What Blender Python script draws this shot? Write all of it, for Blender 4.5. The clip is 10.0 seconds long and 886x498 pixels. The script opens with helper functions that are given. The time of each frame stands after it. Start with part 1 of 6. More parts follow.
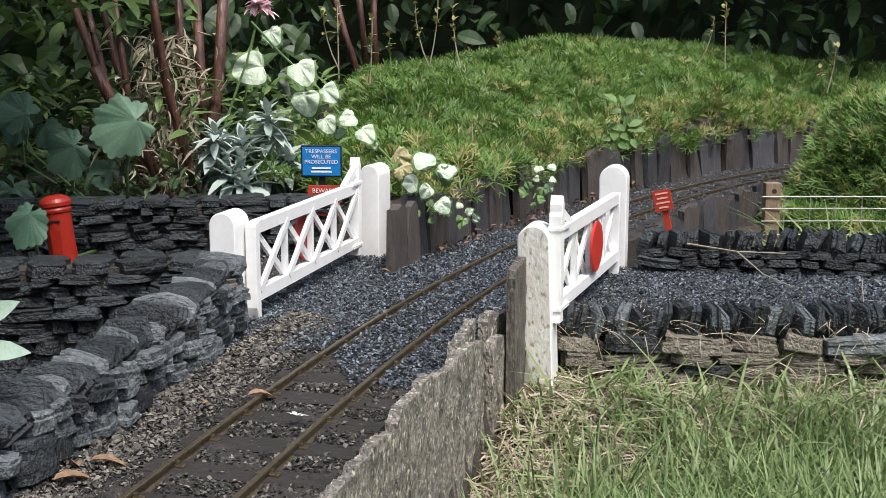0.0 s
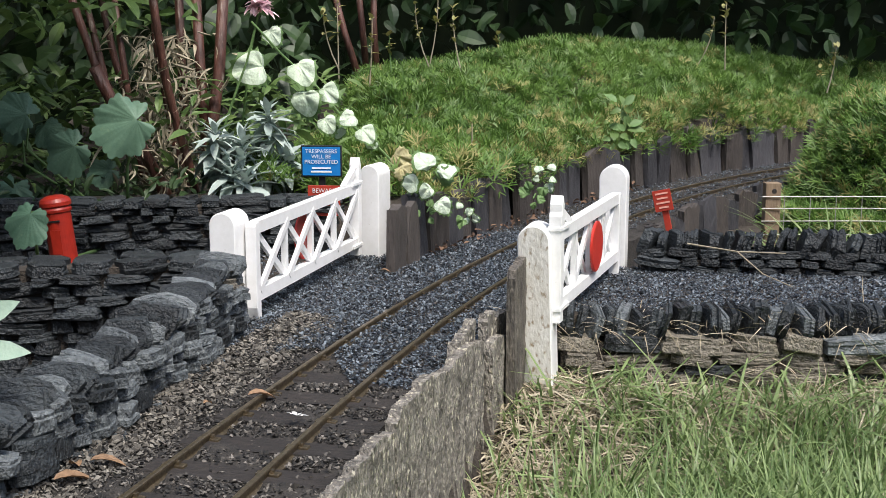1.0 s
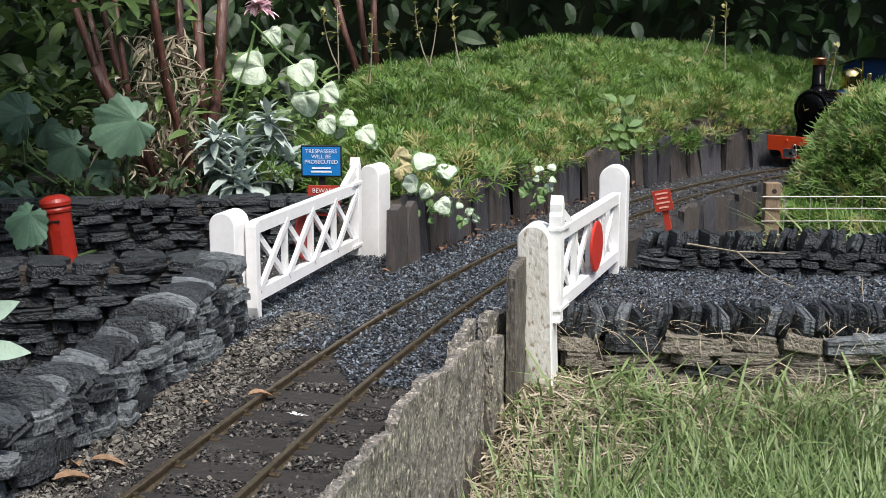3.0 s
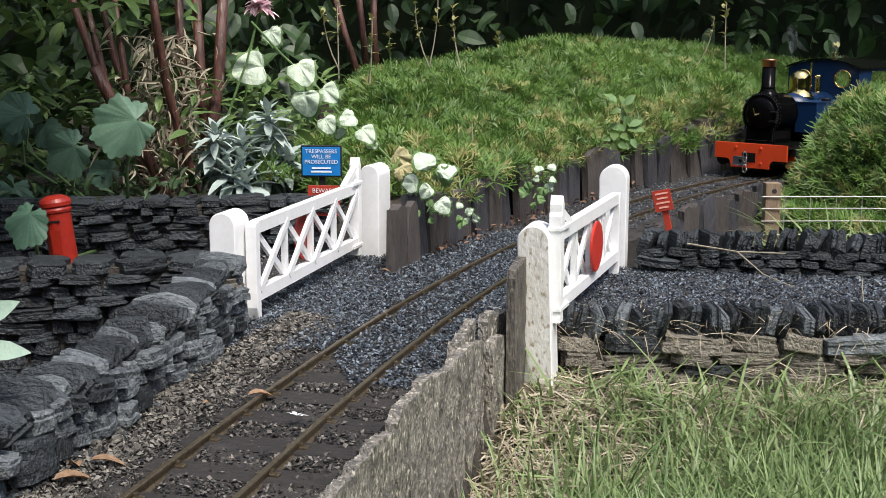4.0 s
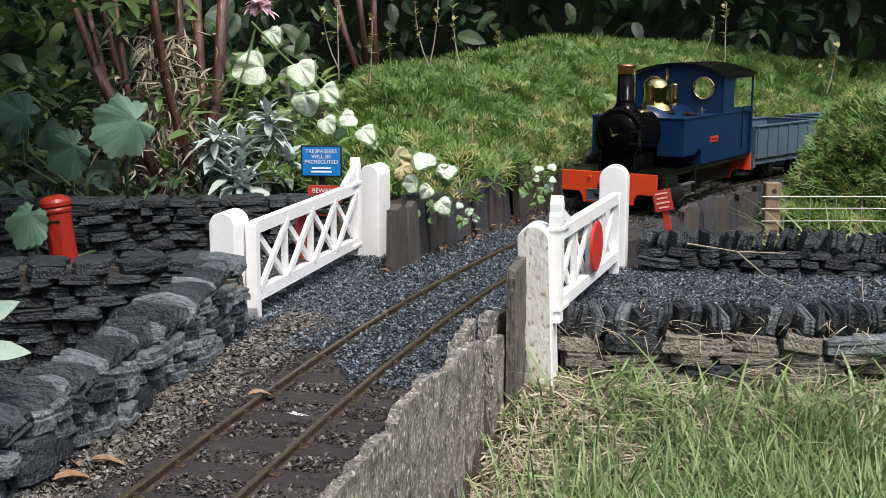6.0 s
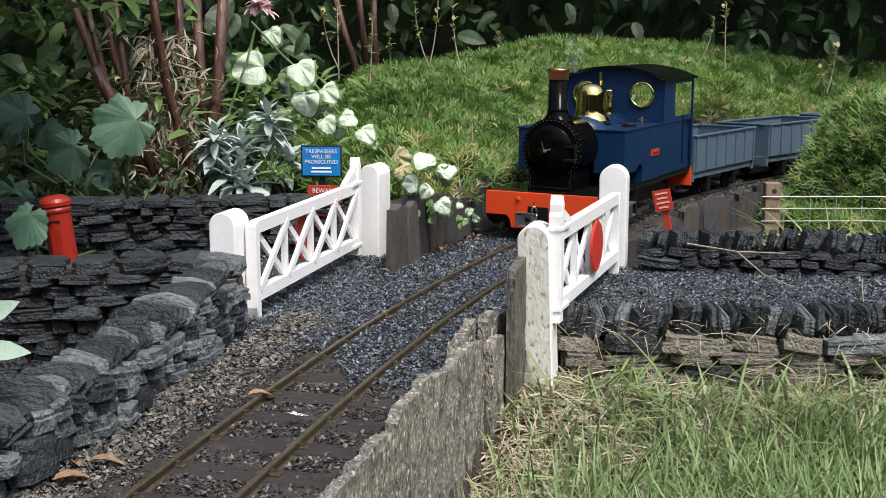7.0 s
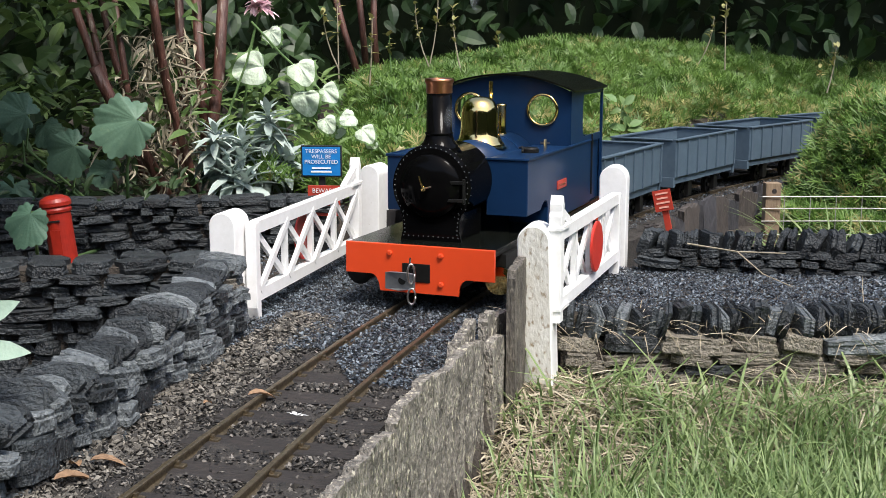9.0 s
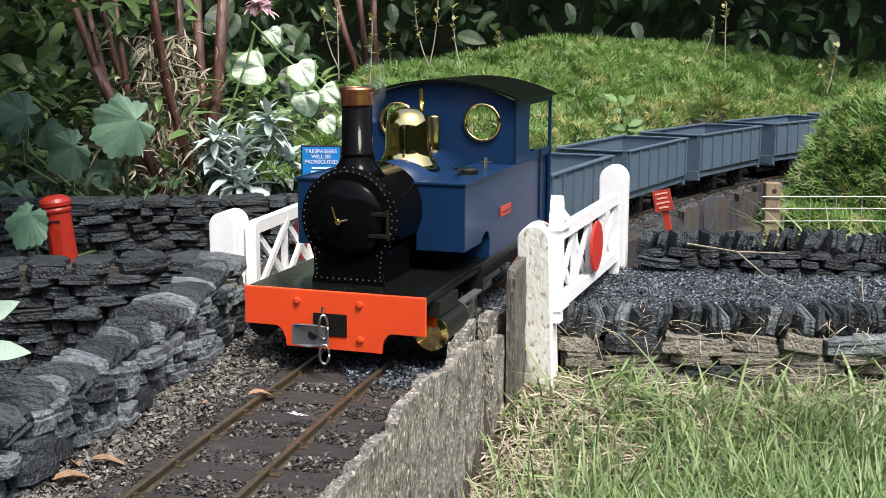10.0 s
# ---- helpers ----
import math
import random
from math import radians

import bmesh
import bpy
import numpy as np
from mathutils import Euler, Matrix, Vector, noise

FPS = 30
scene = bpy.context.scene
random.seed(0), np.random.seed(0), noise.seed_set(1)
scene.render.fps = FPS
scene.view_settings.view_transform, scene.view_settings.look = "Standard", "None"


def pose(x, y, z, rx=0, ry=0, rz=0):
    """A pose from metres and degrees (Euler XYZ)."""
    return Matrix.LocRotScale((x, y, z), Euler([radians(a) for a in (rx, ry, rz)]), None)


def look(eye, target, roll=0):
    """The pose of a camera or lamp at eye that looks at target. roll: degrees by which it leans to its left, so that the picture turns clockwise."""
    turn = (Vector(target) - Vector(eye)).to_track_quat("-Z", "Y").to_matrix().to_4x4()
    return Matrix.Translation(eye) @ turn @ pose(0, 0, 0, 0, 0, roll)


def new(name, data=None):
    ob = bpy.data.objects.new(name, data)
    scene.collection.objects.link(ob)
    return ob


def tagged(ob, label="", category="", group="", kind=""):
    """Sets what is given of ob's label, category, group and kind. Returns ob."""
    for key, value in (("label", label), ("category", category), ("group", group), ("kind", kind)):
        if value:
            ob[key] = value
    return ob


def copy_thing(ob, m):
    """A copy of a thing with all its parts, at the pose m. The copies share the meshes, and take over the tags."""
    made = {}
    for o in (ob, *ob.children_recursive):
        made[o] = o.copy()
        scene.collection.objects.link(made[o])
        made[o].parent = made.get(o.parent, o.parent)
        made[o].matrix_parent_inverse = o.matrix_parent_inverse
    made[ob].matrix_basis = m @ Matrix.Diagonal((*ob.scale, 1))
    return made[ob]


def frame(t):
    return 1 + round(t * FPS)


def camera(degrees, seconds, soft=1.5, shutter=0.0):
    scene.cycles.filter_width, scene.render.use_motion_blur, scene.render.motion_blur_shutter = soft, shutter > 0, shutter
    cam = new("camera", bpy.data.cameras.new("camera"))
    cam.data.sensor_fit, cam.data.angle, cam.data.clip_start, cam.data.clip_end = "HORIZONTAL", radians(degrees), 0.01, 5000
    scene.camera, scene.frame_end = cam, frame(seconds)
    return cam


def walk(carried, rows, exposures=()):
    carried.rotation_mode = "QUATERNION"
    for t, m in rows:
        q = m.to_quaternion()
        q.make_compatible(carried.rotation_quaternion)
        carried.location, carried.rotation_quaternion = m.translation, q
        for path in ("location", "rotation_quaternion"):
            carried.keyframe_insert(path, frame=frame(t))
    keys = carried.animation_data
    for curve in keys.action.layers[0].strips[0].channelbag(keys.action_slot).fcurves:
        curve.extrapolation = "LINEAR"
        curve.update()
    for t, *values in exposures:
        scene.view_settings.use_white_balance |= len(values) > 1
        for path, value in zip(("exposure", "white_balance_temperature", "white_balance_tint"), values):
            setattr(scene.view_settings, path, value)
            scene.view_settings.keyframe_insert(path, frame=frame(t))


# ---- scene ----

# camera on a stand a hand's length above the rails of a garden railway
cam = camera(40.87, 10.0, soft=0.85)
EYE = Vector((0.0, 0.0, 0.1942))
TILT = 10.085
VIEW = pose(EYE.x, EYE.y, EYE.z, 90 - TILT, 0, 0) @ pose(0, 0, 0, 0, 0, 0.096)
walk(cam, [(0.0, VIEW), (10.0, VIEW)], [(0.0, 0.76), (7.5, 0.76), (8.5, 0.84), (9.2, 0.96), (10.0, 1.15)])

# ---- light: bright overcast sky, high and slightly behind the camera ----
world = bpy.data.worlds.new("sky")
scene.world = world
world.use_nodes = True
wn = world.node_tree.nodes
sky = wn.new("ShaderNodeTexSky")
sky.sky_type, sky.sun_disc = "NISHITA", False
sky.sun_elevation, sky.sun_rotation = radians(60), radians(150)
sky.air_density, sky.dust_density, sky.ozone_density = 1.0, 3.0, 1.0
wn["Background"].inputs[1].default_value = 0.15
world.node_tree.links.new(sky.outputs[0], wn["Background"].inputs[0])
sun = new("sun", bpy.data.lights.new("sun", "SUN"))
sun.data.energy, sun.data.angle, sun.data.color = 2.6, radians(16), (1.0, 0.96, 0.9)
sun.matrix_basis = look((0.75, -0.25, 2.4), (0.05, 0.9, 0))


# ---- materials ----
def mat(name, col, col2=None, rough=0.6, metal=0.0, scale=60.0, bump=0.0, bscale=None, island=0.0, rand=0.0,
        trans=0.0, stretch=(1, 1, 1), spots=None, spot_scale=30.0, spot_lo=0.55, coat=0.0, spec=0.5, detail=5.0, depth=0.0008, con=0.2, skew=1.0):
    """Two-scale noise colour, relief, optional variation per island or per object, optional stains."""
    m = bpy.data.materials.new(name)
    m.use_nodes = True
    nt = m.node_tree
    nd, lk = nt.nodes, nt.links
    b = nd["Principled BSDF"]
    b.inputs["Roughness"].default_value = rough
    b.inputs["Metallic"].default_value = metal
    b.inputs["Coat Weight"].default_value = coat
    b.inputs["Coat Roughness"].default_value = 0.08
    b.inputs["Specular IOR Level"].default_value = spec
    tc = nd.new("ShaderNodeTexCoord")
    mp = nd.new("ShaderNodeMapping")
    mp.inputs["Scale"].default_value = stretch
    lk.new(tc.outputs["Object"], mp.inputs["Vector"])
    n1 = nd.new("ShaderNodeTexNoise")
    n1.inputs["Scale"].default_value = scale
    n1.inputs["Detail"].default_value = detail
    n1.inputs["Roughness"].default_value = 0.65
    lk.new(mp.outputs[0], n1.inputs["Vector"])
    rmp = nd.new("ShaderNodeMapRange")
    rmp.inputs[1].default_value, rmp.inputs[2].default_value = 0.5 - con, 0.5 + con
    lk.new(n1.outputs["Fac"], rmp.inputs[0])
    mix = nd.new("ShaderNodeMix")
    mix.data_type = "RGBA"
    mix.inputs[6].default_value = (*col, 1)
    mix.inputs[7].default_value = (*(col2 or col), 1)
    fac = rmp.outputs[0]
    if island or rand:
        src = nd.new("ShaderNodeNewGeometry").outputs["Random Per Island"] if island else nd.new("ShaderNodeObjectInfo").outputs["Random"]
        w = island or rand
        ad = nd.new("ShaderNodeMath")
        ad.operation = "MULTIPLY_ADD"
        ad.inputs[1].default_value = 1 - w
        ml = nd.new("ShaderNodeMath")
        ml.operation = "MULTIPLY"
        ml.inputs[1].default_value = w
        lk.new(src, ml.inputs[0])
        lk.new(fac, ad.inputs[0])
        lk.new(ml.outputs[0], ad.inputs[2])
        fac = ad.outputs[0]
    if skew != 1.0:
        pw = nd.new("ShaderNodeMath")
        pw.operation = "POWER"
        pw.inputs[1].default_value = skew
        lk.new(fac, pw.inputs[0])
        fac = pw.outputs[0]
    lk.new(fac, mix.inputs[0])
    out = mix.outputs[2]
    if spots:
        n2 = nd.new("ShaderNodeTexNoise")
        n2.inputs["Scale"].default_value = spot_scale
        n2.inputs["Detail"].default_value = 6
        lk.new(mp.outputs[0], n2.inputs["Vector"])
        r2 = nd.new("ShaderNodeMapRange")
        r2.inputs[1].default_value, r2.inputs[2].default_value = spot_lo, spot_lo + 0.14
        lk.new(n2.outputs["Fac"], r2.inputs[0])
        mx = nd.new("ShaderNodeMix")
        mx.data_type = "RGBA"
        lk.new(r2.outputs[0], mx.inputs[0])
        lk.new(out, mx.inputs[6])
        mx.inputs[7].default_value = (*spots, 1)
        out = mx.outputs[2]
    lk.new(out, b.inputs["Base Color"])
    if bump:
        n3 = nd.new("ShaderNodeTexNoise")
        n3.inputs["Scale"].default_value = bscale or scale * 3
        n3.inputs["Detail"].default_value = 6
        lk.new(mp.outputs[0], n3.inputs["Vector"])
        bp = nd.new("ShaderNodeBump")
        bp.inputs["Strength"].default_value = min(1.0, bump)
        bp.inputs["Distance"].default_value = depth
        lk.new(n3.outputs["Fac"], bp.inputs["Height"])
        lk.new(bp.outputs[0], b.inputs["Normal"])
    if trans:
        tr = nd.new("ShaderNodeBsdfTranslucent")
        lk.new(out, tr.inputs["Color"])
        ms = nd.new("ShaderNodeMixShader")
        ms.inputs[0].default_value = trans
        lk.new(b.outputs[0], ms.inputs[1])
        lk.new(tr.outputs[0], ms.inputs[2])
        lk.new(ms.outputs[0], nd["Material Output"].inputs["Surface"])
    return m


M_SOIL = mat("soil", (0.022, 0.018, 0.014), (0.065, 0.053, 0.042), 0.95, scale=130, bump=1, bscale=500, depth=0.002)
M_LAWN = mat("mown_lawn", (0.06, 0.11, 0.025), (0.17, 0.22, 0.075), 0.9, scale=60, bump=1, bscale=260, depth=0.004)
M_BED = mat("trackbed", (0.010, 0.009, 0.0085), (0.05, 0.044, 0.038), 0.95, scale=160, bump=1, bscale=600, depth=0.002)
M_SLATE = mat("slate", (0.034, 0.041, 0.047), (0.205, 0.230, 0.240), 0.55, scale=2.2, bump=1, bscale=5, rand=0.4, stretch=(2.6, 2.6, 0.8), depth=0.003, con=0.16, skew=1.4,
              spots=(0.34, 0.355, 0.35), spot_scale=4.0, spot_lo=0.66)
# darker slate; the shade on the two left walls is in its colour
M_SLATE_DK = mat("shade_dark_slate", (0.005, 0.0066, 0.0082), (0.050, 0.061, 0.068), 0.5, scale=2.2, bump=1, bscale=5, rand=0.5, stretch=(2.6, 2.6, 0.8), depth=0.003, con=0.17, skew=1.6,
                 spots=(0.15, 0.16, 0.17), spot_scale=4.0, spot_lo=0.66)
M_SLATE_UP = mat("riven_slate", (0.062, 0.056, 0.050), (0.31, 0.285, 0.245), 0.8, scale=120, bump=1, bscale=600, rand=0.2, stretch=(1, 1, 0.5), depth=0.004, con=0.13,
                 spots=(0.60, 0.56, 0.44), spot_scale=420, spot_lo=0.555)
M_PLANK = mat("brown_slate", (0.035, 0.031, 0.027), (0.16, 0.142, 0.12), 0.75, scale=150, bump=1, bscale=500, stretch=(1, 1, 0.3), depth=0.003, spots=(0.26, 0.23, 0.18), spot_scale=330, spot_lo=0.6)
M_SLATE_BK = mat("edging_slate", (0.017, 0.017, 0.020), (0.074, 0.073, 0.081), 0.6, scale=110, bump=1, bscale=330, rand=0.5, stretch=(1, 1, 0.3), depth=0.002,
                 spots=(0.15, 0.14, 0.13), spot_scale=130, spot_lo=0.64)
M_SLATE_BR = mat("rusty_edging_slate", (0.020, 0.017, 0.016), (0.082, 0.070, 0.063), 0.7, scale=110, bump=1, bscale=330, rand=0.5, stretch=(1, 1, 0.3), depth=0.002,
                 spots=(0.18, 0.145, 0.11), spot_scale=130, spot_lo=0.62)
M_EARTHY = mat("earthy_stone", (0.075, 0.067, 0.055), (0.31, 0.28, 0.225), 0.9, scale=2.6, bump=1, bscale=6, rand=0.35, stretch=(3.0, 2.6, 0.9), depth=0.004, con=0.16,
               spots=(0.36, 0.31, 0.22), spot_scale=4.0, spot_lo=0.61)
M_CHIP = mat("slate_chips", (0.009, 0.012, 0.018), (0.22, 0.265, 0.305), 0.42, scale=200, island=0.9, skew=2.5)
M_GRIT = mat("grit", (0.008, 0.0075, 0.007), (0.22, 0.20, 0.175), 0.8, scale=200, island=0.9, skew=3.0)
M_RUBBLE = mat("brown_rubble", (0.028, 0.0255, 0.0225), (0.26, 0.24, 0.205), 0.9, scale=200, island=0.8, skew=1.9)
M_RAIL = mat("weathered_rail", (0.10, 0.078, 0.05), (0.27, 0.215, 0.14), 0.34, 0.75, scale=500, bump=0.3, depth=0.0002, spots=(0.05, 0.032, 0.022), spot_scale=250, spot_lo=0.6)
M_SLEEPER = mat("tarred_sleeper", (0.008, 0.007, 0.0065), (0.036, 0.029, 0.025), 0.8, scale=250, bump=1, bscale=500, rand=0.3, stretch=(1.6, 0.35, 1), depth=0.0015)
M_WHITE = mat("white_paint", (0.84, 0.84, 0.84), (0.76, 0.76, 0.75), 0.45, scale=120, bump=0.25, bscale=400, depth=0.0004, spots=(0.50, 0.47, 0.42), spot_scale=260, spot_lo=0.70)
M_WHITE_OLD = mat("weathered_white_paint", (0.70, 0.69, 0.66), (0.50, 0.48, 0.43), 0.75, scale=140, bump=0.8, bscale=500, stretch=(1, 1, 0.5), spots=(0.24, 0.18, 0.11), spot_scale=300, spot_lo=0.555)
M_RED = mat("red_paint", (0.55, 0.035, 0.022), (0.45, 0.03, 0.02), 0.4, scale=60, bump=0.1)
M_REDBOX = mat("pillar_red", (0.36, 0.022, 0.010), (0.24, 0.014, 0.007), 0.4, scale=150, bump=0.15)
M_ORANGE = mat("vermilion_paint", (0.72, 0.068, 0.015), (0.66, 0.06, 0.014), 0.33, scale=30, bump=0.04, bscale=300, coat=0.2)
M_BLUE = mat("royal_blue_paint", (0.0065, 0.026, 0.074), (0.0055, 0.022, 0.064), 0.3, scale=60, bump=0.04, bscale=400, spec=0.2)
M_BLACK = mat("gloss_black", (0.0020, 0.0020, 0.0022), (0.0030, 0.0030, 0.0030), 0.07, scale=120, bump=0.04, bscale=500, spec=0.06)
M_SATIN = mat("satin_black", (0.006, 0.006, 0.006), (0.012, 0.012, 0.011), 0.4, scale=150, bump=0.1, spec=0.2)
M_PLATE = mat("footplate_black", (0.003, 0.0035, 0.003), (0.006, 0.007, 0.0055), 0.2, scale=150, bump=0.06, spec=0.10)
M_BRASS = mat("polished_brass", (0.86, 0.64, 0.27), (0.78, 0.56, 0.22), 0.11, 1.0, scale=140, bump=0.04, depth=0.0003)
M_COPPER = mat("copper", (0.62, 0.27, 0.15), (0.45, 0.19, 0.10), 0.3, 1.0, scale=80, bump=0.05)
M_STEEL = mat("bright_steel", (0.55, 0.54, 0.52), (0.38, 0.37, 0.35), 0.3, 1.0, scale=90, bump=0.06)
M_GREYMETAL = mat("grey_metal", (0.22, 0.23, 0.24), (0.13, 0.14, 0.15), 0.42, 0.6, scale=80, bump=0.06)
M_WAGON = mat("blue_grey_paint", (0.085, 0.125, 0.165), (0.066, 0.10, 0.135), 0.45, scale=90, bump=0.1, bscale=300, spots=(0.13, 0.15, 0.16), spot_scale=120, spot_lo=0.66)
M_SIGNBLUE = mat("sign_blue", (0.012, 0.20, 0.56), (0.011, 0.18, 0.50), 0.35, scale=60)
M_SIGNRED = mat("sign_red", (0.42, 0.045, 0.025), (0.36, 0.036, 0.02), 0.45, scale=160)
M_SIGNBLACK = mat("sign_black", (0.012, 0.012, 0.014), (0.02, 0.02, 0.02), 0.4, scale=60)
M_LETTER = mat("letter_white", (0.78, 0.80, 0.82), None, 0.5, scale=60)
M_PALE = mat("pale_red_print", (0.8, 0.42, 0.33), None, 0.5, scale=60)
M_POSTWOOD = mat("weathered_brown_wood", (0.17, 0.115, 0.07), (0.27, 0.2, 0.135), 0.85, scale=250, bump=0.6, stretch=(2, 2, 0.3))
M_WIRE = mat("galvanised_wire", (0.5, 0.5, 0.47), (0.36, 0.35, 0.32), 0.45, 0.7, scale=200)
M_MOSS = mat("mossy_saxifrage", (0.030, 0.085, 0.012), (0.185, 0.310, 0.065), 0.5, scale=9, island=0.45, trans=0.28, con=0.16)
M_MOSSDRY = mat("yellowing_rosettes", (0.17, 0.18, 0.045), (0.38, 0.35, 0.14), 0.6, scale=9, island=0.6, trans=0.22)
M_GRASS = mat("grass_blade", (0.065, 0.135, 0.034), (0.325, 0.41, 0.175), 0.45, scale=14, island=0.7, trans=0.3)
M_STRAW = mat("dry_grass", (0.22, 0.18, 0.115), (0.54, 0.48, 0.36), 0.7, scale=30, island=0.8, trans=0.12)
M_BIGLEAF = mat("scalloped_leaf", (0.055, 0.125, 0.078), (0.115, 0.205, 0.135), 0.6, scale=5, bump=0.5, bscale=11, trans=0.12, rand=0.35, depth=0.001, spots=(0.15, 0.23, 0.14), spot_scale=9, spot_lo=0.66)
# leaf green darkened to carry the shade of hedge and undergrowth
M_SHADELEAF = mat("shade_dark_leaf", (0.014, 0.034, 0.013), (0.05, 0.095, 0.03), 0.5, scale=25, island=0.75, trans=0.1)
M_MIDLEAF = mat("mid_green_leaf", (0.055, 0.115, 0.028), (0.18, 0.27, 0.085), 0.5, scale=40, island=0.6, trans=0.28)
M_SILVER = mat("silver_leaf", (0.27, 0.345, 0.31), (0.43, 0.50, 0.465), 0.75, scale=4, rand=0.5, trans=0.12, bump=0.4, bscale=12)
M_VARIEG = mat("variegated_leaf", (0.68, 0.77, 0.64), (0.52, 0.64, 0.47), 0.6, scale=6, rand=0.2, trans=0.15, bump=0.9, bscale=9, depth=0.002, spots=(0.30, 0.46, 0.22), spot_scale=8, spot_lo=0.63)
M_CREAM = mat("cream_leaf", (0.60, 0.56, 0.34), (0.46, 0.40, 0.20), 0.6, scale=5, rand=0.4, trans=0.15, bump=0.8, bscale=9, depth=0.002)
M_LEAFEDGE = mat("leaf_green_rim", (0.085, 0.165, 0.05), (0.17, 0.28, 0.1), 0.6, scale=60, trans=0.2, bump=0.6, bscale=9)
M_STEM = mat("red_brown_stem", (0.028, 0.012, 0.009), (0.12, 0.046, 0.032), 0.55, scale=110, bump=1, bscale=260, depth=0.002, stretch=(1, 1, 0.3), spots=(0.30, 0.25, 0.21), spot_scale=120, spot_lo=0.62)
M_TWIG = mat("dry_twig", (0.16, 0.135, 0.09), (0.46, 0.41, 0.30), 0.8, scale=60, island=0.8)
M_DEADLEAF = mat("dead_leaf", (0.13, 0.075, 0.038), (0.38, 0.24, 0.14), 0.65, scale=5, rand=0.4, bump=1, bscale=9, trans=0.1)
M_FORELEAF = mat("pale_green_leaf", (0.20, 0.30, 0.23), (0.28, 0.38, 0.30), 0.6, scale=5, bump=0.4, bscale=14, trans=0.15)
M_LITTER = mat("leaf_litter", (0.05, 0.028, 0.018), (0.22, 0.13, 0.08), 0.8, scale=60, island=0.8)
M_PETAL = mat("white_petal", (0.82, 0.82, 0.80), (0.72, 0.72, 0.70), 0.6, scale=60, trans=0.3)
M_PINK = mat("pink_petal", (0.80, 0.52, 0.60), (0.86, 0.68, 0.72), 0.6, scale=60, trans=0.3, island=0.5)


def smoke_material():
    m = bpy.data.materials.new("thin_smoke")
    m.use_nodes = True
    nd, lk = m.node_tree.nodes, m.node_tree.links
    tc, nz = nd.new("ShaderNodeTexCoord"), nd.new("ShaderNodeTexNoise")
    nz.inputs["Scale"].default_value, nz.inputs["Detail"].default_value = 70, 4
    lk.new(tc.outputs["Object"], nz.inputs["Vector"])
    mr = nd.new("ShaderNodeMapRange")
    mr.inputs[1].default_value, mr.inputs[2].default_value, mr.inputs[4].default_value = 0.44, 0.80, 0.13
    lk.new(nz.outputs["Fac"], mr.inputs[0])
    tr, df, mx = nd.new("ShaderNodeBsdfTransparent"), nd.new("ShaderNodeBsdfDiffuse"), nd.new("ShaderNodeMixShader")
    df.inputs["Color"].default_value = (0.62, 0.68, 0.72, 1)
    lk.new(mr.outputs[0], mx.inputs[0])
    lk.new(tr.outputs[0], mx.inputs[1])
    lk.new(df.outputs[0], mx.inputs[2])
    lk.new(mx.outputs[0], nd["Material Output"].inputs["Surface"])
    return m


M_SMOKE = smoke_material()
# near-black green: the shade inside a hedge put into its colour
M_HEDGE = mat("hedge_shade", (0.012, 0.02, 0.008), (0.03, 0.045, 0.015), 0.95, scale=8, bump=0.6, bscale=30)


# ---- mesh helpers ----
def mesh_ob(name, bm, material, parent=None, label="", smooth=False):
    me = bpy.data.meshes.new(name)
    bm.normal_update()
    bm.to_mesh(me)
    bm.free()
    me.materials.append(material)
    if smooth:
        for p in me.polygons:
            p.use_smooth = True
    ob = new(name, me)
    ob.parent = parent
    if label:
        ob["label"] = label
    return ob


def part(name, bm, material, parent, label="", smooth=False):
    return mesh_ob(name, bm, material, parent, label, smooth)


def thing(name, m, label, category, group="", kind=""):
    e = new(name)
    e.empty_display_size = 0.02
    e.matrix_basis = m
    return tagged(e, label, category, group, kind)


def box(x0, x1, y0, y1, z0, z1, bev=0.0, bm=None):
    bm = bm or bmesh.new()
    g = bmesh.ops.create_cube(bm, size=1.0)
    vs = g["verts"]
    for v in vs:
        v.co = Vector(((x0 + x1) / 2 + v.co.x * (x1 - x0), (y0 + y1) / 2 + v.co.y * (y1 - y0), (z0 + z1) / 2 + v.co.z * (z1 - z0)))
    if bev:
        es = list({e for v in vs for e in v.link_edges})
        bmesh.ops.bevel(bm, geom=es, offset=bev, segments=2, affect="EDGES", profile=0.5)
    return bm


def lathe(profile, n=32, axis="z", at=(0, 0, 0), bm=None, cap=True):
    """A turned body: profile of (radius, height) along the axis."""
    bm = bm or bmesh.new()
    rings = []
    for r, h in profile:
        ring = []
        for k in range(n):
            a = 2 * math.pi * k / n
            c, s_ = r * math.cos(a), r * math.sin(a)
            co = {"z": (c, s_, h), "x": (h, c, s_), "y": (s_, h, c)}[axis]
            ring.append(bm.verts.new(Vector(co) + Vector(at)))
        rings.append(ring)
    for a, b in zip(rings, rings[1:]):
        for k in range(n):
            bm.faces.new((a[k], a[(k + 1) % n], b[(k + 1) % n], b[k]))
    for ring, rev in ((rings[0], True), (rings[-1], False)):
        if cap and profile[0 if rev else -1][0] > 1e-6:
            bm.faces.new(ring[::-1] if rev else ring)
    bmesh.ops.remove_doubles(bm, verts=bm.verts, dist=1e-7)
    bmesh.ops.recalc_face_normals(bm, faces=bm.faces)
    return bm


